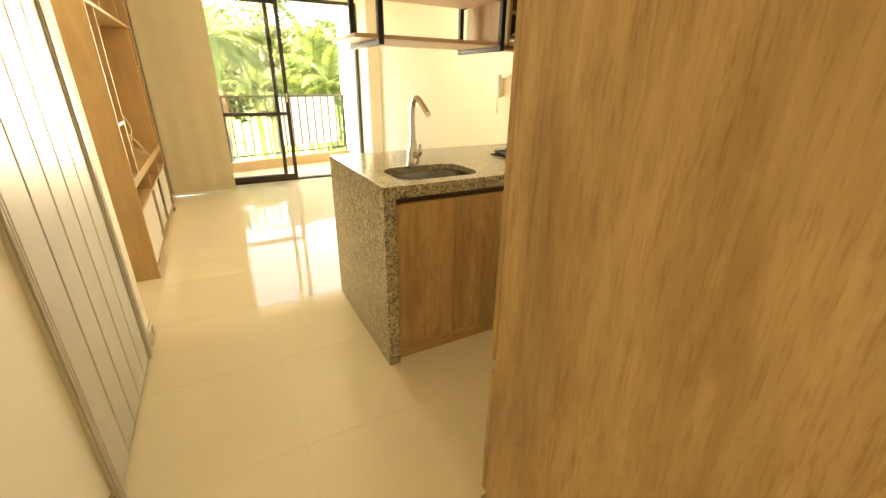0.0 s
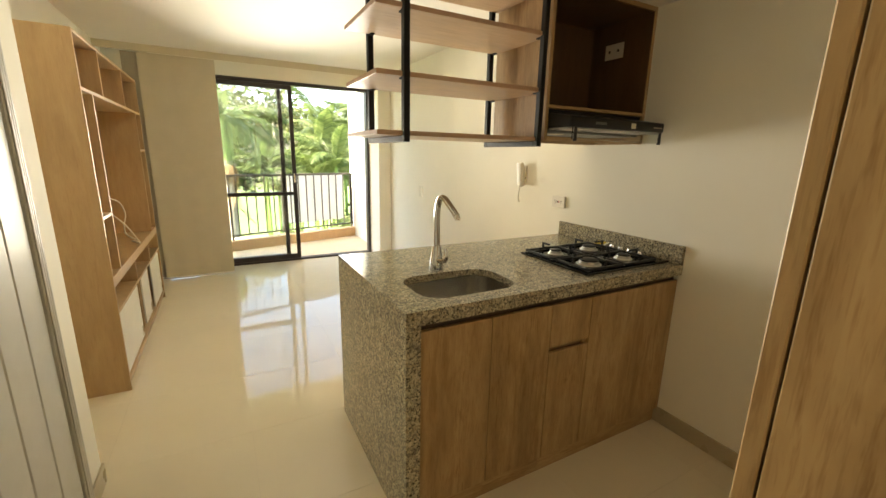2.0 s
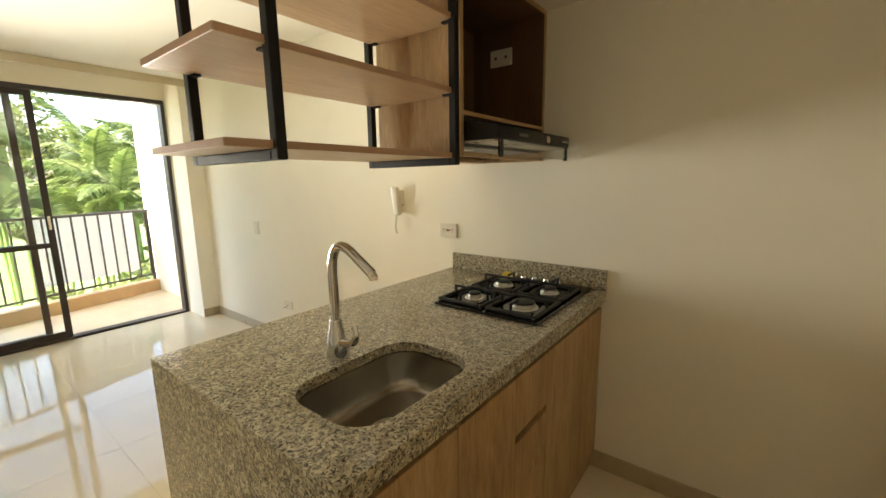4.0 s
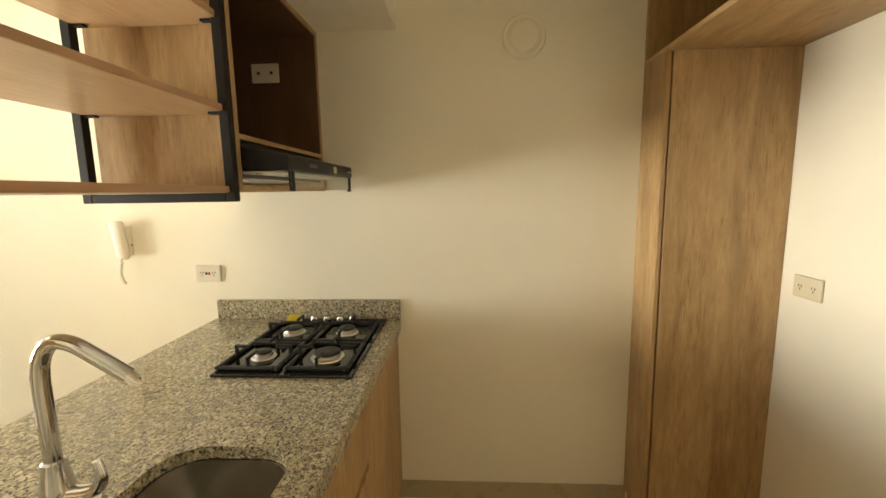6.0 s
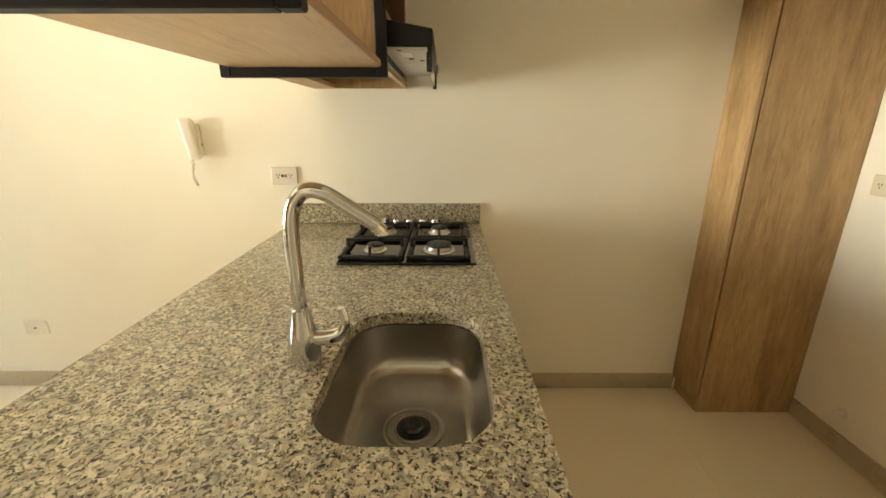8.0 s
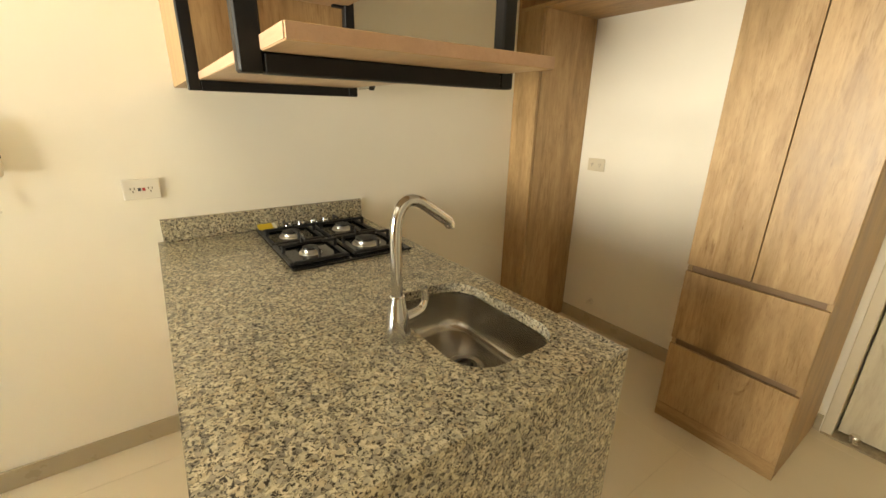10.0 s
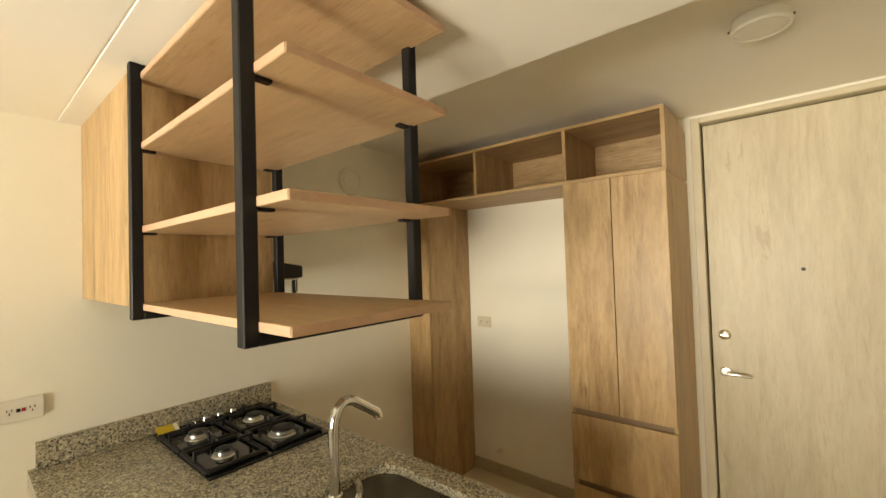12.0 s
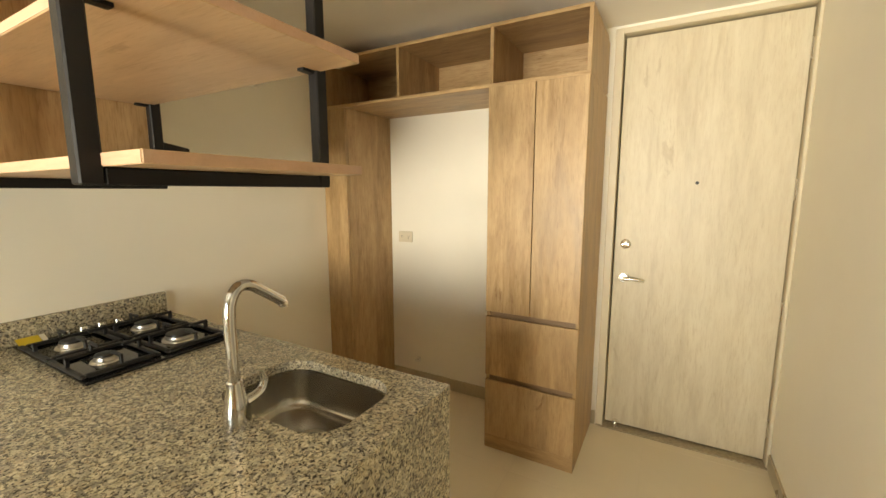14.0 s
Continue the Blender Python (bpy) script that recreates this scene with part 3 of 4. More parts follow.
plate_on_east(3.405, 1.118)
for y, kind in ((4.767, "white television outlet plate with a small port"), (5.162, "white outlet plate with a thin wire stub")):
    s = plate_on_east(y, 0.347, 0.118, 0.076, kind, False, False, "outlet", False)
    part("port", lathe([(0, 0), (0.005, 0), (0.005, -0.003), (0, -0.004)], (EAST - 0.012, y, 0.347), "x", 12), plastic_dark, s)
    if y > 5:
        part("wire", tube(smooth_line([(EAST - 0.012, y, 0.347), (EAST - 0.03, y + 0.01, 0.332), (EAST - 0.045, y + 0.03, 0.325)]), 0.0018, 6), plastic_dark, s, "short dark wire")
sw = thing("light_switch", (EAST, 5.585, 0.94), "white rocker light switch on the wall", "switch")
part("cover", box(EAST - 0.011, EAST - 0.0005, 5.545, 5.625, 0.94, 1.06, 0.003), plastic_white, sw)
part("rocker", box(EAST - 0.016, EAST - 0.011, 5.570, 5.600, 0.965, 1.035, 0.002), plastic_white, sw)

ns = thing("wall_socket", (2.113, NICHE, 1.076), "ivory double socket in the fridge niche", "socket")
part("cover", box(2.053, 2.173, NICHE + 0.0005, NICHE + 0.011, 1.076, 1.156, 0.004, segments=2), plastic_ivory, ns)
for dx in (-0.028, 0.028):
    b = bmesh.new()
    for a, c in ((-0.006, 0.004), (0.006, 0.004), (0.0, -0.008)):
        box(2.113 + dx + a - 0.0016, 2.113 + dx + a + 0.0016, NICHE + 0.0105, NICHE + 0.0120, 1.116 + c - 0.004, 1.116 + c + 0.004, bm=b)
    part("slots", b, slot_brown, ns)
gp = thing("water_valve", (2.01, NICHE, 0.16), "small white capped water outlet in the niche wall", "valve")
part("collar", lathe([(0, 0.0005), (0.022, 0.0005), (0.020, 0.006), (0.012, 0.008), (0, 0.008)], (2.01, NICHE, 0.184), "y", 20), plastic_white, gp, "", True)
part("spout", tube([(2.01, NICHE + 0.006, 0.184), (2.01, NICHE + 0.025, 0.184), (2.025, NICHE + 0.035, 0.182)], 0.008, 10), plastic_white, gp, "", True)


def intercom():
    y, z = 3.790, 1.355
    c = thing("intercom_phone", (EAST, y, 1.16), "white wall intercom handset with a coiled cord", "intercom")
    base = box(EAST - 0.022, EAST - 0.0005, y - 0.037, y + 0.018, 1.205, 1.345, 0.009, segments=3)
    part("base", base, plastic_white, c, "", True)
    hs = box(EAST - 0.058, EAST - 0.024, y - 0.030, y + 0.030, 1.192, 1.368, 0.014, segments=4)
    for v in hs.verts:
        t = (v.co.z - 1.280) / 0.088
        waist = 1 - 0.16 * max(0.0, 1 - (t / 0.6) ** 2)
        v.co.y = y - 0.004 + 0.010 * t + (v.co.y - y) * waist * (1.04 if t > 0 else 0.86)
        v.co.x += 0.012 * (1 - t * t) if v.co.x < EAST - 0.045 else 0
    part("handset", hs, plastic_white, c, "curved white handset", True)
    part("indicator", box(EAST - 0.018, EAST - 0.013, y - 0.0380, y - 0.0362, 1.250, 1.260), plastic_dark, c)
    coil = []
    for k in range(121):
        a = k / 120
        drop = 0.118 * math.sin(a * math.pi) ** 0.7
        coil.append((EAST - 0.034 + 0.004 * math.cos(k * 1.3), y + 0.012 - 0.024 * abs(a - 0.5) + 0.010 * math.sin(a * 9.0) + 0.004 * math.sin(k * 1.3), 1.196 - drop))
    part("cord", tube(coil, 0.0030, 6), plastic_white, c, "white coiled cord", True)


intercom()
disc = lathe([(0, -0.0005), (0.090, -0.0005), (0.090, -0.006), (0.084, -0.017), (0.070, -0.017), (0.066, -0.009), (0.060, -0.009), (0.056, -0.017), (0, -0.018)], (EAST, 1.968, 2.10), "x", 40)
solid("wall_vent_cover", disc, wall_paint, "round cream painted vent cover on the wall", "vent cover", smooth=True)
LX, LY = 0.401, 1.900
cl = thing("ceiling_light", (LX, LY, KITCHEN_Z - 0.045), "round white flush ceiling light, switched off", "ceiling light")
part("rim", lathe([(0.070, 0), (0.076, -0.002), (0.083, -0.036), (0.078, -0.044), (0.069, -0.042), (0.068, -0.005)], (LX, LY, KITCHEN_Z), "z", 40), plastic_white, cl, "", True)
part("diffuser", lathe([(0, -0.010), (0.068, -0.010), (0.068, -0.040), (0.058, -0.043), (0, -0.044)], (LX, LY, KITCHEN_Z), "z", 40), plastic_white, cl, "", True)
for dx in (-1, 1):
    part("clip", box(LX + dx * 0.083 - 0.003, LX + dx * 0.083 + 0.003, LY - 0.003, LY + 0.003, KITCHEN_Z - 0.024, KITCHEN_Z - 0.018), grey_metal, cl)



# ---- peninsula ----
CX0, CX1, CY0, CY1, CZ = 0.927, EAST, 2.515, 3.390, 0.900
SX0, SX1, SY0, SY1 = 1.045, 1.478, 2.592, 2.890


def worktop():
    w = thing("granite_worktop", (1.68, 2.95, 0), "speckled grey granite worktop with a waterfall end", "worktop")
    bm = bmesh.new()
    outer = [(CX0, CY0), (CX1 - 0.001, CY0), (CX1 - 0.001, CY1), (CX0, CY1)]
    inner = rounded_loop(SX0, SX1, SY0, SY1, 0.095, 10)
    edges = []
    for loop in (outer, inner):
        vs = [bm.verts.new((x, y, CZ)) for x, y in loop]
        edges += [bm.edges.new((vs[k], vs[(k + 1) % len(vs)])) for k in range(len(vs))]
    bmesh.ops.triangle_fill(bm, use_beauty=True, edges=edges)
    inside = [f for f in bm.faces if SX0 + 0.02 < f.calc_center_median().x < SX1 - 0.02 and SY0 + 0.02 < f.calc_center_median().y < SY1 - 0.02
              and all(SX0 - 1e-4 <= v.co.x <= SX1 + 1e-4 and SY0 - 1e-4 <= v.co.y <= SY1 + 1e-4 for v in f.verts)]
    bmesh.ops.delete(bm, geom=inside, context="FACES_ONLY")
    ext = bmesh.ops.extrude_face_region(bm, geom=bm.faces[:])
    for v in [g for g in ext["geom"] if isinstance(g, bmesh.types.BMVert)]:
        v.co.z = CZ - 0.030
    part("slab", bm, granite, w)
    part("front_edge", box(CX0 + 0.058, CX1 - 0.001, CY0, CY0 + 0.022, CZ - 0.054, CZ - 0.0305, 0.001), granite, w)
    part("back_edge", box(CX0 + 0.058, CX1 - 0.001, CY1 - 0.022, CY1, CZ - 0.068, CZ - 0.0305, 0.001), granite, w)
    part("waterfall_panel", box(CX0, CX0 + 0.057, CY0, CY1, 0, CZ - 0.0305, 0.001), granite, w)
    part("upstand", box(EAST - 0.021, EAST - 0.001, CY0, CY1 - 0.020, CZ + 0.0005, 0.992, 0.0015), granite, w)
    return w


worktop()


def base_cabinets():
    front = CY0 + 0.016
    cols = ((0.986, 1.2895), (1.2925, 1.5905), (1.5935, 1.8235), (1.8265, EAST - 0.003))
    for k, (a, b) in enumerate(cols):
        side_top = 0.70 if k < 2 else 0.80
        label = ("oak laminate base cabinet with a drawer above a door" if k == 2 else "oak laminate base cabinet with a plain slab door")
        c = thing("base_cabinet", ((a + b) / 2, 2.9, 0), label, "cabinet", "base cabinets under the worktop")
        body = box(a - 0.001, a + 0.015, front + 0.020, 3.20, 0.08, side_top)
        box(b - 0.015, b + 0.001, front + 0.020, 3.20, 0.08, side_top, bm=body)
        box(a + 0.015, b - 0.015, front + 0.020, 3.20, 0.08, 0.096, bm=body)
        box(a + 0.015, b - 0.015, 3.185, 3.20, 0.096, 0.80, bm=body)
        part("body", body, oak_z, c)
        if k == 2:
            part("drawer", box(a, b, front, front + 0.018, 0.622, 0.815, 0.0015), oak_z, c)
            part("door", box(a, b, front, front + 0.018, 0.084, 0.596, 0.0015), oak_z, c)
            part("finger_groove", box(a, b, front + 0.030, front + 0.045, 0.590, 0.628), shadow_gap, c, "finger groove with its shade painted brown")
        else:
            part("door", box(a, b, front, front + 0.018, 0.084, 0.815, 0.0015), oak_z, c)
        part("plinth", box(a - 0.001, b + 0.001, front + 0.018, front + 0.032, 0, 0.080), oak_x, c)
        part("top_rail", box(a - 0.001, b + 0.001, front + 0.022, front + 0.036, 0.800, CZ - 0.031), overhang_shade, c, "recessed rail coloured dark for the shade under the worktop")
    solid("back_panel", box(CX0 + 0.058, EAST - 0.002, 3.335, 3.353, 0, CZ - 0.031, 0.001), oak_z, "oak laminate back panel of the peninsula", "panel")


base_cabinets()


def sink():
    s = thing("kitchen_sink", (1.254, 2.74, 0.725), "undermounted brushed steel single bowl sink", "sink")
    bm = bmesh.new()
    rings = []
    for inset, z, r in ((-0.012, 0.868, 0.105), (0.003, 0.868, 0.095), (0.006, 0.83, 0.093), (0.010, 0.790, 0.088), (0.017, 0.768, 0.082), (0.028, 0.756, 0.072), (0.044, 0.750, 0.062), (0.09, 0.748, 0.04)):
        rings.append([bm.verts.new((x, y, z)) for x, y in rounded_loop(SX0 + inset, SX1 - inset, SY0 + inset, SY1 - inset, r, 8)])
    for a, b in zip(rings, rings[1:]):
        n = len(a)
        for k in range(n):
            bm.faces.new((a[k], a[(k + 1) % n], b[(k + 1) % n], b[k]))
    bm.faces.new(rings[-1])
    part("bowl", bm, steel, s, "", True)
    at = (1.256, 2.737, 0.748)
    ring = lathe([(0, 0.0005), (0.062, 0.0005), (0.062, 0.0025), (0.058, 0.0040), (0.050, 0.0030), (0.040, 0.0012), (0.038, 0.0035), (0.036, 0.0030), (0, 0.0030)], at, "z", 40)
    part("drain_flange", ring, steel, s, "steel drain ring", True)
    part("strainer", lathe([(0, 0.0031), (0.035, 0.0031), (0.035, 0.0040), (0.027, 0.0036), (0, 0.0042)], at, "z", 32), plastic_dark, s, "dark basket strainer", True)
    part("strainer_knob", lathe([(0.012, 0.0042), (0.022, 0.0042), (0.023, 0.008), (0.019, 0.012), (0.012, 0.010)], at, "z", 22), black_glass, s, "glossy dark strainer grip", True)


sink()


def faucet():
    x, y = 1.262, 2.943
    f = thing("kitchen_faucet", (x, y, CZ), "polished chrome single lever kitchen faucet", "faucet")
    part("base", lathe([(0, 0.0003), (0.033, 0.0003), (0.033, 0.004), (0.0315, 0.018), (0.030, 0.040), (0.0255, 0.066), (0.0205, 0.090), (0.0185, 0.108), (0.0180, 0.113), (0.0150, 0.116), (0, 0.116)], (x, y, CZ), "z", 32), chrome, f, "", True)
    pts = smooth_line([(x, y, 1.005), (x, y + 0.001, 1.08), (x, y + 0.001, 1.16), (x + 0.001, y - 0.006, 1.203), (x + 0.002, y - 0.028, 1.230), (x + 0.004, y - 0.060, 1.228), (x + 0.007, y - 0.100, 1.203), (x + 0.011, y - 0.150, 1.168)])
    part("spout", tube(pts, 0.0135, 18), chrome, f, "tall swan-neck spout", True)
    tip = Vector(pts[-1])
    part("aerator", tube([tip + Vector((-0.0004, 0.006, 0.0035)), tip + Vector((0.0008, -0.006, -0.010)), tip + Vector((0.001, -0.006, -0.016))], 0.0125, 16), nickel, f, "", True)
    lev = tube(smooth_line([(x, y - 0.008, 0.949), (x + 0.002, y - 0.046, 0.952), (x + 0.004, y - 0.072, 0.962), (x + 0.005, y - 0.080, 0.984), (x + 0.005, y - 0.074, 1.012)]), 0.01, 14,
               radii=[0.0165 - 0.0095 * k / 24 for k in range(25)])
    part("lever", lev, chrome, f, "curved chrome lever", True)


faucet()


def hob():
    x0, x1, y0, y1 = 1.820, 2.402, 2.572, 3.030
    h = thing("gas_hob", ((x0 + x1) / 2, (y0 + y1) / 2, CZ), "black glass four-burner gas hob with cast iron grates", "hob")
    part("glass_plate", box(x0, x1, y0, y1, CZ + 0.001, CZ + 0.010, 0.003, segments=2), black_glass, h)
    spots = ((1.966, 2.925, 0.030), (1.966, 2.697, 0.046), (2.215, 2.925, 0.037), (2.215, 2.700, 0.034))
    for bx, by, r in spots:
        b = part("burner", lathe([(0, 0.010), (r + 0.012, 0.010), (r + 0.010, 0.014), (r + 0.002, 0.016), (r, 0.026), (r - 0.004, 0.028), (0, 0.028)], (bx, by, CZ), "z", 28), alu, h, "aluminium burner ring", True)
        part("burner_cap", lathe([(0, 0.0285), (r - 0.001, 0.0285), (r - 0.002, 0.034), (r - 0.010, 0.037), (0, 0.038)], (bx, by, CZ), "z", 28), black_iron, b, "black enamel cap", True)
        gx0, gx1, gy0, gy1 = bx - 0.117, bx + 0.117, by - 0.108, by + 0.108
        zt = CZ + 0.012
        g = bmesh.new()
        w = 0.017
        for c in ((gx0, gx1, gy0, gy0 + w), (gx0, gx1, gy1 - w, gy1), (gx0, gx0 + w, gy0 + w, gy1 - w), (gx1 - w, gx1, gy0 + w, gy1 - w)):
            box(*c, zt, zt + 0.012, 0.004, bm=g)
        for sx, sy in ((1, 0), (-1, 0), (0, 1), (0, -1)):
            # an arm that rises from the rim and reaches over the burner
            out = Vector((bx + sx * 0.112, by + sy * 0.103, 0))
            inn = Vector((bx + sx * 0.046, by + sy * 0.046, 0))
            hw = 0.0045
            ax0, ax1 = (min(out.x, inn.x), max(out.x, inn.x)) if sx else (bx - hw, bx + hw)
            ay0, ay1 = (min(out.y, inn.y), max(out.y, inn.y)) if sy else (by - hw, by + hw)
            box(ax0, ax1, ay0, ay1, CZ + 0.043, CZ + 0.054, 0.002, bm=g)
            px0, px1 = (out.x - 0.013, out.x) if sx > 0 else ((out.x, out.x + 0.013) if sx < 0 else (bx - hw, bx + hw))
            py0, py1 = (out.y - 0.013, out.y) if sy > 0 else ((out.y, out.y + 0.013) if sy < 0 else (by - hw, by + hw))
            box(px0, px1, py0, py1, zt + 0.008, CZ + 0.053, 0.002, bm=g)
        part("grate", g, black_iron, h, "cast iron pan grate")
    for y in (2.722, 2.780, 2.838, 2.896):
        part("knob", lathe([(0, 0.010), (0.018, 0.010), (0.017, 0.020), (0.014, 0.030), (0.0, 0.031)], (2.374, y, CZ), "z", 22), chrome, h, "round chrome control knob", True)
    flap = box(2.358, 2.404, 2.960, 3.022, CZ + 0.0104, CZ + 0.0114)
    strip = box(2.358, 2.404, 2.944, 2.959, CZ + 0.0104, CZ + 0.0112)
    for b in (flap, strip):
        for v in b.verts:
            if v.co.x > 2.38:
                v.co.z += 0.018
    lab = part("sticker", flap, yellow_label, h, "yellow warning sticker, curled up")
    part("sticker_strip", strip, plastic_white, lab)


hob()


# ---- hanging shelf over the peninsula ----
def hanging_shelf():
    s = thing("hanging_shelf", (1.4, 3.03, 1.456), "oak shelves hung in a black steel frame from the ceiling", "hanging shelf")
    FOOT, WEST_END, EAST_END, BACK, FRONT = 1.456, 0.952, 1.738, 2.840, 3.228
    xs, ys = ((1.053, 1.078), (1.699, 1.723)), ((2.824, 2.852), (3.226, 3.254))
    for x0, x1 in xs:
        for y0, y1 in ys:
            part("post", box(x0, x1, y0, y1, FOOT, SOFFIT_Z - 0.0005, 0.0025), black_steel, s, "square black steel post")
        part("bottom_bar", box(x0, x1, ys[0][1], ys[1][0], FOOT, FOOT + 0.0235, 0.002), black_steel, s)
        part("top_bar", box(x0, x1, ys[0][1], ys[1][0], SOFFIT_Z - 0.02, SOFFIT_Z - 0.0005, 0.002), black_steel, s)
    def board(name, z):
        b = part(name, box(WEST_END, EAST_END, BACK, FRONT, z, z + 0.0175, 0.0012), shelf_oak, s)
        part("edge_band", box(WEST_END + 0.001, EAST_END - 0.001, FRONT + 0.0002, FRONT + 0.0010, z + 0.001, z + 0.0165), edge_band, b)
        part("edge_band", box(WEST_END + 0.001, EAST_END - 0.001, BACK - 0.0010, BACK - 0.0002, z + 0.001, z + 0.0165), edge_band, b)
        part("edge_band", box(WEST_END - 0.0010, WEST_END - 0.0002, BACK + 0.001, FRONT - 0.001, z + 0.001, z + 0.0165), edge_band, b)

    for z in (1.4800, 1.690, 1.917):
        board("shelf", z)
        if z > 1.5:
            for x0, x1 in xs:
                for y0, y1 in ((2.854, 2.882), (3.194, 3.225)):
                    part("bracket", box(x0 + 0.004, x1 - 0.004, y0, y1, z - 0.006, z - 0.0005), black_steel, s, "small black shelf bracket")
    board("top_board", SOFFIT_Z - 0.041)


hanging_shelf()


def hood_cabinet():
    y0, y1, x0, x1 = 2.838, 3.240, 1.7495, EAST - 0.001
    c = thing("hood_cabinet", (2.1, 3.04, 1.487), "oak laminate wall cabinet, open in front, round the extractor", "cabinet")
    part("side_panel", box(x0, x0 + 0.018, y0, y1, 1.487, SOFFIT_Z - 0.0005, 0.0012), oak_z, c)
    part("side_panel", box(x1 - 0.018, x1, y0, y1, 1.487, SOFFIT_Z - 0.0005, 0.0012), oak_z, c)
    part("back_panel", box(x0 + 0.018, x1 - 0.018, y1 - 0.018, y1, 1.487, SOFFIT_Z - 0.0005, 0.001), oak_z, c)
    part("top_panel", box(x0 + 0.018, x1 - 0.018, y0, y1 - 0.018, SOFFIT_Z - 0.019, SOFFIT_Z - 0.0005), oak_x, c)
    part("inner_shelf", box(x0 + 0.018, x1 - 0.018, y0, y1 - 0.018, 1.628, 1.643, 0.001), oak_x, c)
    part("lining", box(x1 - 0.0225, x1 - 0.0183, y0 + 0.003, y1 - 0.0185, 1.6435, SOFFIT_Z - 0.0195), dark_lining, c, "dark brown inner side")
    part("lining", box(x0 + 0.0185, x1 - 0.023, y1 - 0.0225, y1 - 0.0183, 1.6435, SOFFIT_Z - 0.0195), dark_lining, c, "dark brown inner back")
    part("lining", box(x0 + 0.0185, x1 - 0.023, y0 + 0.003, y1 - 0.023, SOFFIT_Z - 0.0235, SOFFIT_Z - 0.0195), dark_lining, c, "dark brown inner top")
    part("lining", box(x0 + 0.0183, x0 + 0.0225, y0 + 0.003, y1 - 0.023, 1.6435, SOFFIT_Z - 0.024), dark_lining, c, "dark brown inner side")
    part("bottom_rail", box(x0 + 0.018, x1 - 0.018, y0, y0 + 0.018, 1.487, 1.503, 0.001), oak_x, c)
    part("bottom_rail", box(x0 + 0.018, x1 - 0.018, y1 - 0.10, y1 - 0.018, 1.487, 1.503, 0.001), oak_x, c)
    o = thing("wall_socket", (2.41, 3.056, 1.945), "white double socket inside the wall cabinet", "socket")
    part("cover", box(x1 - 0.032, x1 - 0.0228, 2.998, 3.116, 1.945, 2.023, 0.003), plastic_white, o)
    for dy in (-0.028, 0.028):
        part("slots", box(x1 - 0.0332, x1 - 0.0319, 3.057 + dy - 0.006, 3.057 + dy + 0.006, 1.978, 1.990), plastic_dark, o)


hood_cabinet()


def extractor():
    x0, x1 = 1.772, 2.412
    h = thing("extractor_hood", (2.09, 2.9, 1.51), "slim black pull-out extractor hood with buttons", "extractor hood")
    part("body", box(x0, x1, 2.847, 3.13, 1.535, 1.625, 0.003), hood_enamel, h)
    part("filter", box(x0 + 0.01, x1 - 0.01, 2.85, 3.12, 1.522, 1.5345), grey_metal, h, "grey metal grease filter")
    plate = part("switch_plate", box(x0 + 0.006, x1 - 0.006, 2.724, 2.843, 1.533, 1.5405, 0.002), light_metal, h, "pale metal plate under the front bar")
    part("recess", box(x0 + 0.045, x0 + 0.125, 2.770, 2.800, 1.5316, 1.5329), plastic_white, plate, "white moulded recess")
    for xa, xb, ya, yb in ((0.008, 0.022, 2.795, 2.808), (0.155, 0.180, 2.772, 2.786), (0.190, 0.215, 2.742, 2.754)):
        part("slot", box(x0 + xa, x0 + xb, ya, yb, 1.5314, 1.5329), plastic_dark, plate)
    part("lamp_cover", box(x0 + 0.04, x0 + 0.16, 2.90, 2.95, 1.517, 1.5215, 0.002), plastic_white, h, "white lamp cover")
    fr = box(x0 + 0.004, x1 + 0.004, 2.708, 2.846, 1.541, 1.609, 0.005, segments=2)
    for v in fr.verts:
        if v.co.z > 1.58:
            v.co.z -= 0.024 * (2.846 - v.co.y) / 0.138
    front = part("front_bar", fr, hood_enamel, h, "black sloping front bar", True)
    part("visor", box(x0 + 0.03, x1 - 0.01, 2.716, 2.722, 1.488, 1.5405, 0.001), glass, h, "clear drop visor")
    for x in (x0 + 0.045, x1 - 0.012):
        part("visor_arm", box(x, x + 0.008, 2.712, 2.728, 1.482, 1.5405, 0.001), plastic_dark, h)
    part("badge", box(2.17, 2.20, 2.7055, 2.7082, 1.550, 1.574), plastic_ivory, front, "small pale energy label")
    for k in range(5):
        part("button", box(2.335 + k * 0.013, 2.343 + k * 0.013, 2.7050, 2.7082, 1.558, 1.565, 0.001), nickel, front)
    part("plate", box(1.93, 2.00, 2.7065, 2.7082, 1.558, 1.569), grey_metal, front, "dull name plate")


extractor()


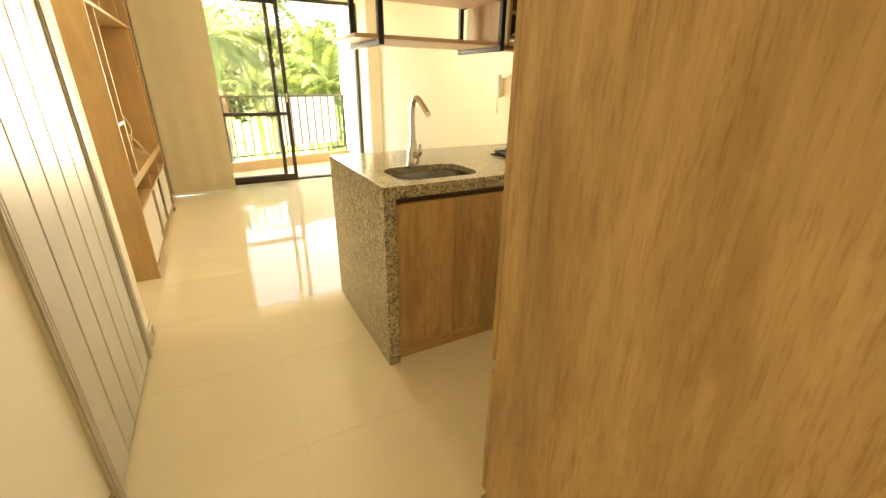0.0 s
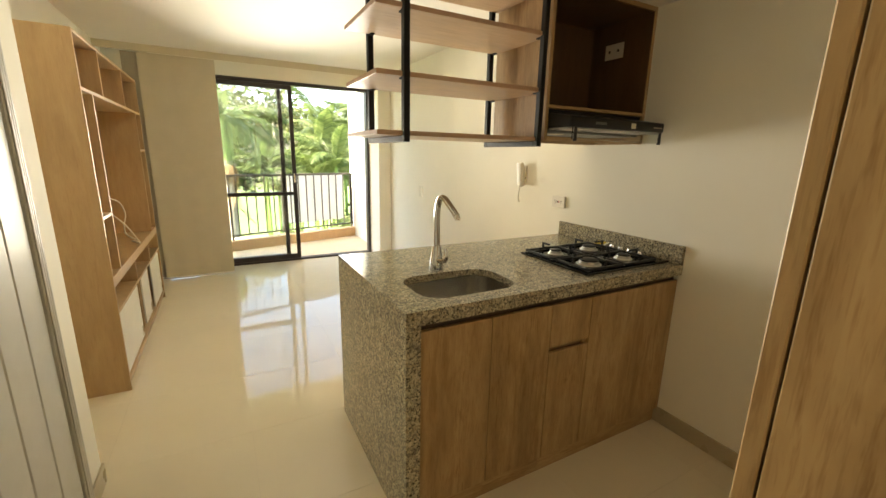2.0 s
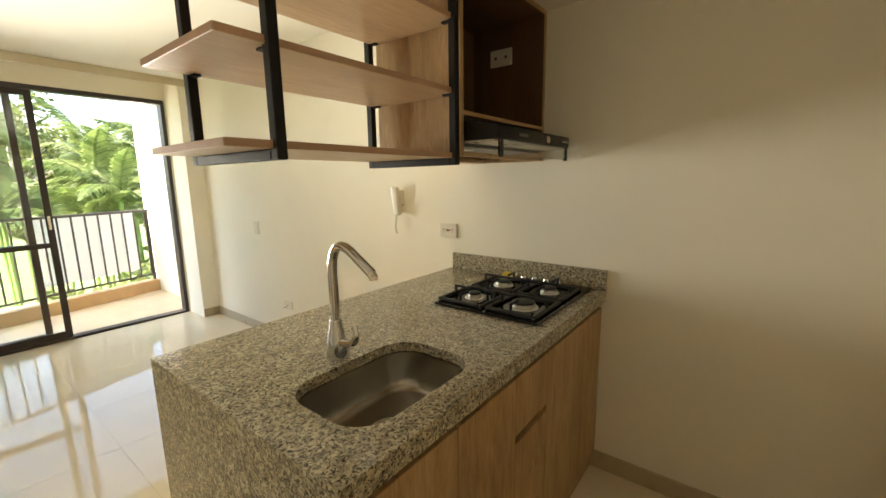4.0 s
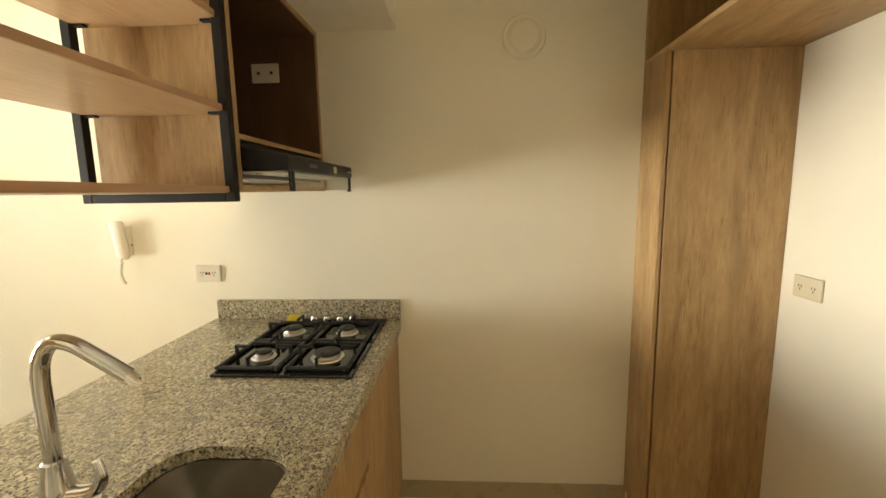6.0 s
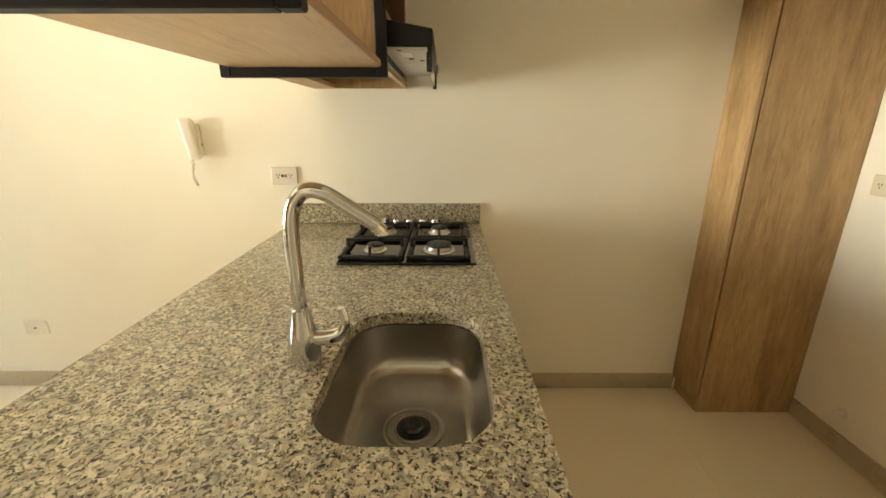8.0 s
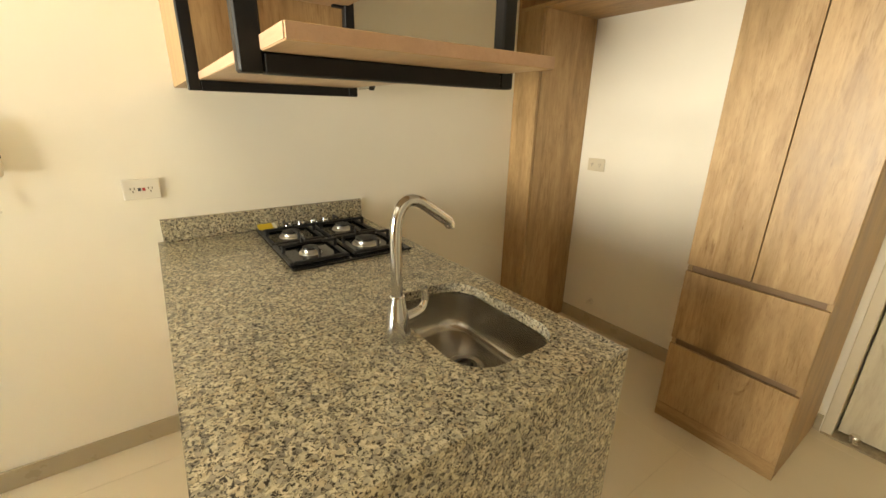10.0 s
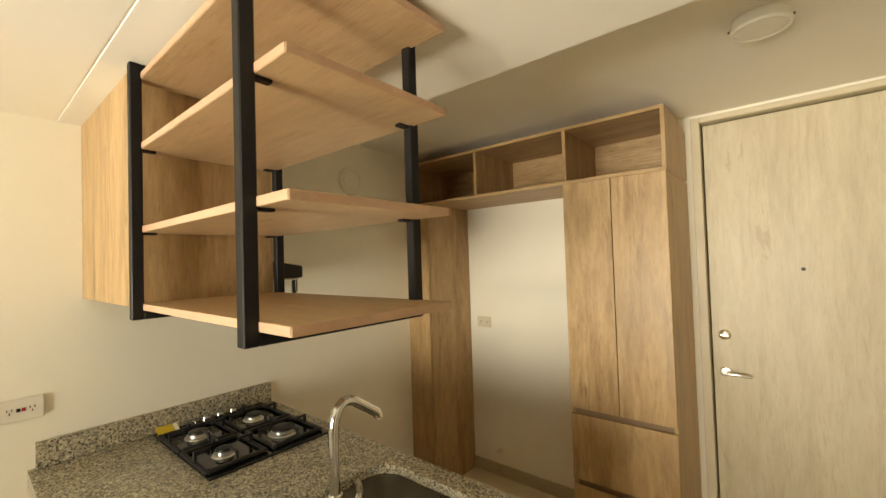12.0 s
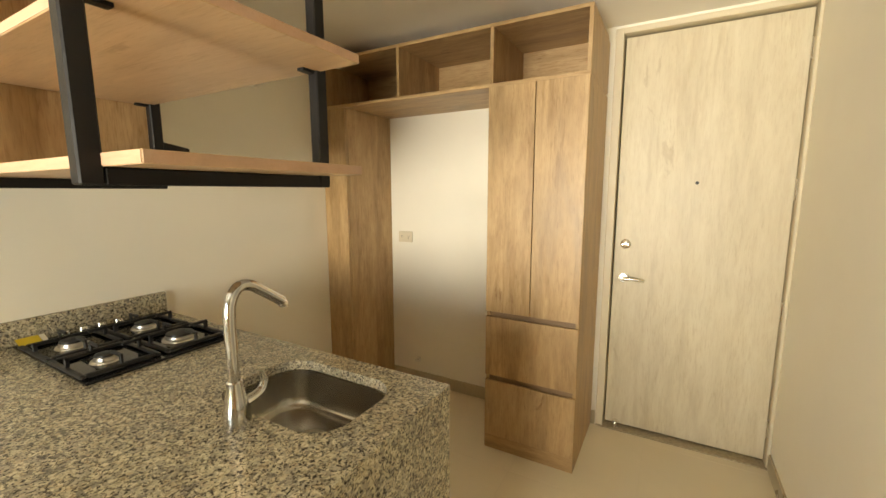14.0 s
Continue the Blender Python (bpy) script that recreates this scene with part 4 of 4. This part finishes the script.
# ---- living room ----
def tv_unit():
    fx, bx = -0.150, LIVING_WEST + 0.002
    y0, y1, top = 4.150, 5.960, 1.985
    u = thing("shelf_unit", ((fx + bx) / 2, 5.07, 0), "light oak wall unit with open bays and white sliding doors", "shelf unit")
    t = 0.018

    def board(name, a, b, c, d, label="", mat=tv_wood, x0=bx, x1=fx):
        return part(name, box(x0, x1, a, b, c, d, 0.001), mat, u, label)

    board("side_panel", y0, y0 + t, 0, top)
    board("side_panel", y1 - t, y1, 0, top)
    board("top_board", y0 + t, y1 - t, top - t, top)
    board("long_shelf", y0 + t, y1 - t, 1.695, 1.713)
    for y in (4.63, 5.31):
        board("divider", y, y + t, 1.713, top - t)
    for y in (4.37, 5.70):
        board("divider", y, y + t, 0.700, 1.695)
    board("small_shelf", y0 + t, 4.37, 1.025, 1.043)
    board("small_shelf", 5.718, y1 - t, 1.385, 1.403)
    board("television_shelf", y0 + t, y1 - t, 0.640, 0.700)
    for y in (4.80, 5.40):
        board("divider", y, y + t, 0.500, 0.640)
    board("long_shelf", y0 + t, y1 - t, 0.482, 0.500)
    for y in (4.98, 5.40):
        board("divider", y, y + t, 0.075, 0.482, x1=fx - 0.03)
    board("bottom_board", y0 + t, y1 - t, 0.055, 0.075)
    board("plinth", y0 + t, y1 - t, 0, 0.055, x0=fx - 0.04, x1=fx - 0.02)
    part("back_panel", box(bx, bx + 0.008, y0 + t, y1 - t, 0.075, top - t), tv_wood, u)
    for a, b, xo in ((4.172, 4.82, 0.012), (5.06, 5.36, 0.024), (5.45, 5.935, 0.012)):
        d = part("sliding_door", box(fx - xo - 0.010, fx - xo, a, b, 0.078, 0.480, 0.001), white_paint, u, "white sliding door")
        part("pull", box(fx - xo, fx - xo + 0.004, b - 0.05, b - 0.02, 0.10, 0.16, 0.001), nickel, d)
    cable = smooth_line([(bx + 0.010, 5.30, 1.05), (-0.40, 5.29, 1.06), (-0.34, 5.32, 1.035), (-0.30, 5.44, 0.985), (-0.28, 5.48, 0.89), (-0.295, 5.46, 0.80), (-0.30, 5.50, 0.725), (-0.26, 5.42, 0.707), (-0.20, 5.28, 0.707), (-0.165, 5.17, 0.707)], 8)
    w = tube(cable, 0.0055, 8)
    tube(smooth_line([(bx + 0.010, 5.30, 0.95), (-0.40, 5.28, 0.95), (-0.33, 5.27, 0.915), (-0.25, 5.24, 0.835), (-0.19, 5.20, 0.745), (-0.165, 5.16, 0.709)], 8), 0.0055, 8, bm=w)
    tube([(-0.215, 5.215, 0.712), (-0.158, 5.135, 0.710)], 0.008, 10, bm=w)
    solid("cable", w, plastic_white, "loose white television cables on the shelf", "cable", smooth=True)


tv_unit()


def panel_blind(x0, x1, y, mat, label):
    b = thing("panel_blind", ((x0 + x1) / 2, y, 0.012), label, "blind", "panel blinds at the balcony door")
    cloth = bmesh.new()
    n = 12
    cols = []
    for k in range(n + 1):
        x = x0 + (x1 - x0) * k / n
        dy = 0.003 * math.sin(k * 1.7 + x0 * 5)
        cols.append([cloth.verts.new((x, y + dy + s, z)) for z, s in ((0.034, 0), (2.33, 0), (2.33, 0.003), (0.034, 0.003))])
    for a, c in zip(cols, cols[1:]):
        for k in range(4):
            cloth.faces.new((a[k], a[(k + 1) % 4], c[(k + 1) % 4], c[k]))
    cloth.faces.new(cols[0])
    cloth.faces.new(cols[-1])
    part("cloth", cloth, mat, b, "", True)
    part("bottom_bar", box(x0, x1, y - 0.004, y + 0.007, 0.012, 0.033, 0.002), white_paint, b, "white weight bar")


panel_blind(-0.190, 0.477, 6.555, blind_cloth, "hanging beige fabric panel blind, drawn aside")
panel_blind(-0.320, 0.34, 6.585, blind_cloth_shaded, "second beige fabric panel behind the first")
pel = thing("blind_track", (1.0, 6.57, 2.332), "long beige blind track below the ceiling", "blind track")
part("rail", box(LIVING_WEST + 0.002, EAST - 0.002, 6.545, 6.61, 2.368, LIVING_Z - 0.0005, 0.002), door_casing_paint, pel)
part("fascia", box(LIVING_WEST + 0.002, EAST - 0.002, 6.538, 6.5445, 2.332, LIVING_Z - 0.0005, 0.001), door_casing_paint, pel)


def balcony_door():
    d = thing("window_1", (0.97, 6.95, 0), "dark bronze sliding balcony door, half open", "sliding door", kind="structure")
    f0, f1 = GLASS_X0, GLASS_X1
    part("frame_head", box(f0, f1, 6.905, 7.005, GLASS_TOP - 0.04, GLASS_TOP, 0.002), bronze_alu, d)
    part("frame_sill", box(f0, f1, 6.905, 7.005, -0.004, 0.022, 0.002), bronze_alu, d)
    for x0 in (f0, f1 - 0.035):
        part("frame_jamb", box(x0, x0 + 0.035, 6.905, 7.005, 0.022, GLASS_TOP - 0.04, 0.002), bronze_alu, d)
    for x0, x1, y in ((f0 + 0.035, 1.168, 6.965), (0.10, 1.292, 6.920)):
        s = part("sash", box(x0, x0 + 0.048, y, y + 0.03, 0.024, GLASS_TOP - 0.042, 0.002), bronze_alu, d)
        part("stile", box(x1 - 0.048, x1, y, y + 0.03, 0.024, GLASS_TOP - 0.042, 0.002), bronze_alu, s)
        part("bottom_rail", box(x0 + 0.048, x1 - 0.048, y, y + 0.03, 0.024, 0.085, 0.002), bronze_alu, s)
        part("top_rail", box(x0 + 0.048, x1 - 0.048, y, y + 0.03, GLASS_TOP - 0.09, GLASS_TOP - 0.042, 0.002), bronze_alu, s)
        part("middle_rail", box(x0 + 0.048, x1 - 0.048, y, y + 0.03, 0.860, 0.904, 0.002), bronze_alu, s)
        for z0, z1 in ((0.085, 0.860), (0.904, GLASS_TOP - 0.09)):
            g = part("pane", box(x0 + 0.048, x1 - 0.048, y + 0.013, y + 0.017, z0, z1), glass, s)
            g.visible_shadow = False
    part("latch", box(1.255, 1.275, 6.912, 6.92, 1.02, 1.14, 0.003), nickel, d)


balcony_door()


# ---- balcony ----
def rail_y(x):
    return 7.90 + (x - 0.56) * 0.270


structure("balcony_floor", box(-1.6, 2.6, NORTH + T, 8.9, -0.25, -0.02), terracotta, "pale tiled balcony floor", "balcony")
structure("balcony_wall", box(2.46, 2.66, NORTH + T, 8.6, -0.02, 2.9), facade_white, "white balcony side wall", "wall")
structure("balcony_ceiling", box(-1.6, 2.66, NORTH + T, 7.9, 2.44, 2.7), facade_white, "white underside of the balcony above", "ceiling")
structure("facade", box(-2.6, LIVING_WEST - T, NORTH, NORTH + T, -6, 3.2), facade_white, "white outer wall", "wall")
bm = bmesh.new()
for x0, x1 in ((-1.6, 2.455),):
    vs = [bm.verts.new((x, rail_y(x) + dy, z)) for x in (x0, x1) for dy, z in ((-0.05, -0.02), (-0.05, 0.125), (0.10, 0.125), (0.10, -0.02))]
    for k in range(4):
        bm.faces.new((vs[k], vs[(k + 1) % 4], vs[4 + (k + 1) % 4], vs[4 + k]))
    bm.faces.new(vs[:4])
    bm.faces.new(vs[4:])
structure("balcony_curb", bm, curb_paint, "tan rendered balcony curb", "curb")


def railing():
    r = thing("balcony_railing", (1.0, rail_y(1.0), 0.125), "dark metal balcony railing with vertical bars", "railing")
    turn = math.atan(0.270)

    def bar(name, xa, xb, za, zb, th):
        b = box(xa, xb, -th / 2, th / 2, za, zb, 0.002)
        for v in b.verts:
            v.co.y += rail_y(v.co.x) + 0.03
        return part(name, b, rail_paint, r)

    bar("top_rail", -1.5, 2.45, 1.045, 1.075, 0.05)
    bar("bottom_rail", -1.5, 2.45, 0.185, 0.208, 0.03)
    x = -1.45
    while x < 2.44:
        bar("baluster", x, x + 0.018, 0.208, 1.045, 0.018)
        x += 0.128
    for x in (-1.48, 0.5, 2.41):
        bar("post", x, x + 0.03, 0.125, 1.045, 0.03)


railing()
bm = bmesh.new()
cols = []
for k in range(25):
    x = 1.30 + 0.98 * k / 24
    y = rail_y(x) + 0.065 + 0.008 * math.sin(k * 0.8)
    cols.append([bm.verts.new((x, y + s, z)) for z, s in ((0.285 + 0.01 * math.sin(k * 1.1), 0), (1.04, 0), (1.04, 0.002), (0.285 + 0.01 * math.sin(k * 1.1), 0.002))])
for a, c in zip(cols, cols[1:]):
    for k in range(4):
        bm.faces.new((a[k], a[(k + 1) % 4], c[(k + 1) % 4], c[k]))
bm.faces.new(cols[0])
bm.faces.new(cols[-1])
solid("banner", bm, cloth_material("banner_cloth", (0.82, 0.82, 0.80)), "blank white cloth banner tied outside the railing", "banner", smooth=True)

# ---- garden outside ----
GROUND = -5.5
bm = bmesh.new()
bmesh.ops.create_grid(bm, x_segments=20, y_segments=20, size=400)
bmesh.ops.translate(bm, verts=bm.verts, vec=(0, 60, GROUND))
structure("ground", bm, grass, "lawn and shrubs below the balcony", "ground")


structure("pavement", box(-40, 40, 16.5, 21.5, GROUND, GROUND + 0.03), facade_white, "pale sunlit pavement beyond the garden", "pavement")


def frond_mesh(name, length, droop, mat, seed):
    rnd = random.Random(seed)
    bm = bmesh.new()
    n = 46
    spine = []
    for k in range(n + 1):
        t = k / n
        spine.append(Vector((length * (t - 0.18 * t * t), 0, length * (0.55 * t - droop * t * t))))
    for a, b in zip(spine, spine[1:]):
        w = 0.02
        v = [bm.verts.new(p) for p in (a + Vector((0, w, 0)), a - Vector((0, w, 0)), b - Vector((0, w, 0)), b + Vector((0, w, 0)))]
        bm.faces.new(v)
    for k in range(5, n):
        t = k / n
        p = spine[k]
        d = (spine[k + 1] - spine[k]).normalized() if k < n else Vector((1, 0, 0))
        ln = length * 0.26 * math.sin(math.pi * min(1, 0.12 + t * 0.86)) * rnd.uniform(0.8, 1.1)
        for side in (-1, 1):
            tip = p + d * ln * 0.55 + Vector((0, side * ln * 0.75, -ln * rnd.uniform(0.25, 0.65)))
            mid = p + d * ln * 0.3 + Vector((0, side * ln * 0.45, -ln * 0.06))
            w = d * 0.022 * length / 2.4
            q = [bm.verts.new(c) for c in (p - w * 0.6, p + w * 0.6, mid + w, tip, mid - w)]
            bm.faces.new((q[0], q[1], q[2], q[4]))
            bm.faces.new((q[4], q[2], q[3]))
    me = bpy.data.meshes.new(name)
    bm.to_mesh(me)
    bm.free()
    me.materials.append(mat)
    return me


FRONDS = [frond_mesh("frond", 2.6, 0.75, palm_green, 1), frond_mesh("frond", 2.6, 1.05, palm_green, 2)]
SMALL = [frond_mesh("frond", 1.7, 0.45, palm_green, 3), frond_mesh("frond", 1.6, 0.8, palm_green, 4)]
DEAD = frond_mesh("dead_frond", 1.5, 1.6, dead_frond, 5)


def fronds(parent, centre, meshes, count, lift, seed, scale=1.0, name="frond"):
    rnd = random.Random(seed)
    for k in range(count):
        ob = new(name, meshes[k % len(meshes)])
        ob.parent = parent
        ob.location = Vector(centre) - origin_of(parent)
        ob.rotation_euler = (rnd.uniform(-0.25, 0.25), -rnd.uniform(*lift), k * 2.399 + rnd.uniform(-0.2, 0.2))
        s = scale * rnd.uniform(0.8, 1.15)
        ob.scale = (s, s, s)


def royal_palm(x, y, top, radius, seed, label):
    p = thing("palm_tree", (x, y, GROUND), label, "palm tree")
    pts = [(x, y, GROUND), (x + 0.03, y, GROUND + 2), (x, y, top - 1.5), (x, y, top - 1.2)]
    part("trunk", tube(pts, radius, 18, radii=[radius * 1.25, radius * 1.1, radius, radius * 0.95]), bark, p, "grey ringed trunk", True)
    part("crownshaft", tube([(x, y, top - 1.2), (x, y, top - 0.8), (x, y, top)], radius, 18, radii=[radius * 0.95, radius * 0.9, radius * 0.45]), crownshaft, p, "smooth green crownshaft", True)
    fronds(p, (x, y, top - 0.05), FRONDS, 17, (-0.5, 0.75), seed)
    fronds(p, (x, y, top - 1.15), [DEAD], 4, (-1.2, -0.9), seed + 9, 1.0, "dead_frond")


def clump_palm(x, y, z, count, seed, label, scale=1.0):
    p = thing("palm_clump", (x, y, GROUND), label, "palm")
    rnd = random.Random(seed)
    for k in range(count):
        a, r = rnd.uniform(0, 6.28), rnd.uniform(0.1, 1.1)
        px, py, pz = x + r * math.cos(a), y + r * math.sin(a), z - rnd.uniform(0.0, 1.9)
        part("cane", tube([(px * 0.5 + x * 0.5, py * 0.5 + y * 0.5, GROUND), (px, py, pz)], 0.05, 8), crownshaft, p, "green cane", True)
        fronds(p, (px, py, pz), SMALL, 8, (0.1, 1.0), seed * 31 + k, scale)


def leaf_tree(x, y, z, spread, height, count, mat, seed, label, size=0.16):
    tr = thing("tree", (x, y, GROUND), label, "tree")
    rnd = random.Random(seed)
    trunk = tube([(x, y, GROUND), (x + 0.1, y, (GROUND + z) / 2), (x, y, z)], 0.16, 10, radii=[0.24, 0.18, 0.10])
    blobs = []
    for k in range(16):
        a = rnd.uniform(0, 6.283)
        r = spread * math.sqrt(rnd.uniform(0.02, 1))
        c = Vector((x + r * math.cos(a), y + r * math.sin(a), z + rnd.uniform(-0.5, 0.5) * height * (1.15 - r / spread * 0.6)))
        blobs.append((c, spread * rnd.uniform(0.22, 0.42)))
        tube([(x, y, z - height * 0.4), tuple((Vector((x, y, z - height * 0.2)) + c) / 2), tuple(c)], 0.05, 6, trunk, [0.08, 0.05, 0.015])
    part("trunk", trunk, bark, tr, "branching trunk", True)
    crown = bmesh.new()
    for k in range(count):
        c, r = blobs[rnd.randrange(len(blobs))]
        d = Vector((rnd.gauss(0, 1), rnd.gauss(0, 1), rnd.gauss(0, 1))).normalized() * r * rnd.uniform(0.45, 1.05)
        p = c + d
        u = Vector((rnd.gauss(0, 1), rnd.gauss(0, 1), rnd.gauss(0, 0.5))).normalized()
        w = u.cross(Vector((rnd.gauss(0, 1), rnd.gauss(0, 1), 1)).normalized()).normalized()
        s = size * rnd.uniform(0.6, 1.3)
        crown.faces.new([crown.verts.new(q) for q in (p - u * s, p + w * s * 0.45, p + u * s, p - w * s * 0.45)])
    part("crown", crown, mat, tr, "loose leafy crown")


royal_palm(0.62, 15.5, 2.3, 0.17, 11, "tall royal palm with grey trunk and drooping fronds")
clump_palm(3.2, 14.0, 2.0, 6, 21, "bright green feathery palm clump below the balcony")
clump_palm(4.3, 15.2, 2.3, 6, 22, "bright green feathery palm clump below the balcony")
clump_palm(2.1, 17.5, 1.2, 5, 23, "bright green feathery palm clump below the balcony")
leaf_tree(3.0, 24.0, 2.8, 3.2, 4.0, 5200, tree_green, 31, "light green broadleaf tree in the garden")
leaf_tree(0.3, 27.0, 1.2, 3.4, 3.6, 5200, dark_green, 32, "dark green broadleaf tree in the garden")
leaf_tree(-3.5, 22.0, 1.5, 3.4, 4.4, 5000, tree_green, 33, "light green broadleaf tree in the garden")
leaf_tree(7.5, 25.0, 0.8, 3.6, 3.8, 5000, tree_green, 34, "yellow-green broadleaf tree in the garden")
leaf_tree(1.2, 13.5, -2.4, 2.6, 2.6, 5200, tree_green, 35, "sunlit shrub below the balcony")
leaf_tree(-1.8, 14.5, -2.2, 2.6, 2.6, 4200, tree_green, 36, "sunlit shrub below the balcony")
leaf_tree(4.6, 13.0, -1.6, 2.6, 2.8, 4600, tree_green, 37, "sunlit shrub below the balcony")

# ---- floor tiles ----
TILE, JOINT = 0.600, 0.0010
tile_meshes = {}
x = 0.46 - 2 * TILE
while x < EAST:
    y = 2.82 - 4 * TILE
    while y < NORTH:
        x0, x1 = max(x + JOINT / 2, LIVING_WEST), min(x + TILE - JOINT / 2, EAST)
        y0, y1 = max(y + JOINT / 2, SOUTH - 0.02), min(y + TILE - JOINT / 2, NORTH)
        if x1 - x0 > 0.02 and y1 - y0 > 0.02:
            key = (round(x1 - x0, 3), round(y1 - y0, 3))
            if key not in tile_meshes:
                b = box(-key[0] / 2, key[0] / 2, -key[1] / 2, key[1] / 2, -0.0045, 0.0, 0.0003)
                me = bpy.data.meshes.new("tile")
                b.to_mesh(me)
                b.free()
                me.materials.append(tile)
                tile_meshes[key] = me
            ob = new("tile", tile_meshes[key])
            ob.parent = floor
            ob.location = Vector(((x0 + x1) / 2, (y0 + y1) / 2, 0)) - Vector(floor.location)
        y += TILE
    x += TILE
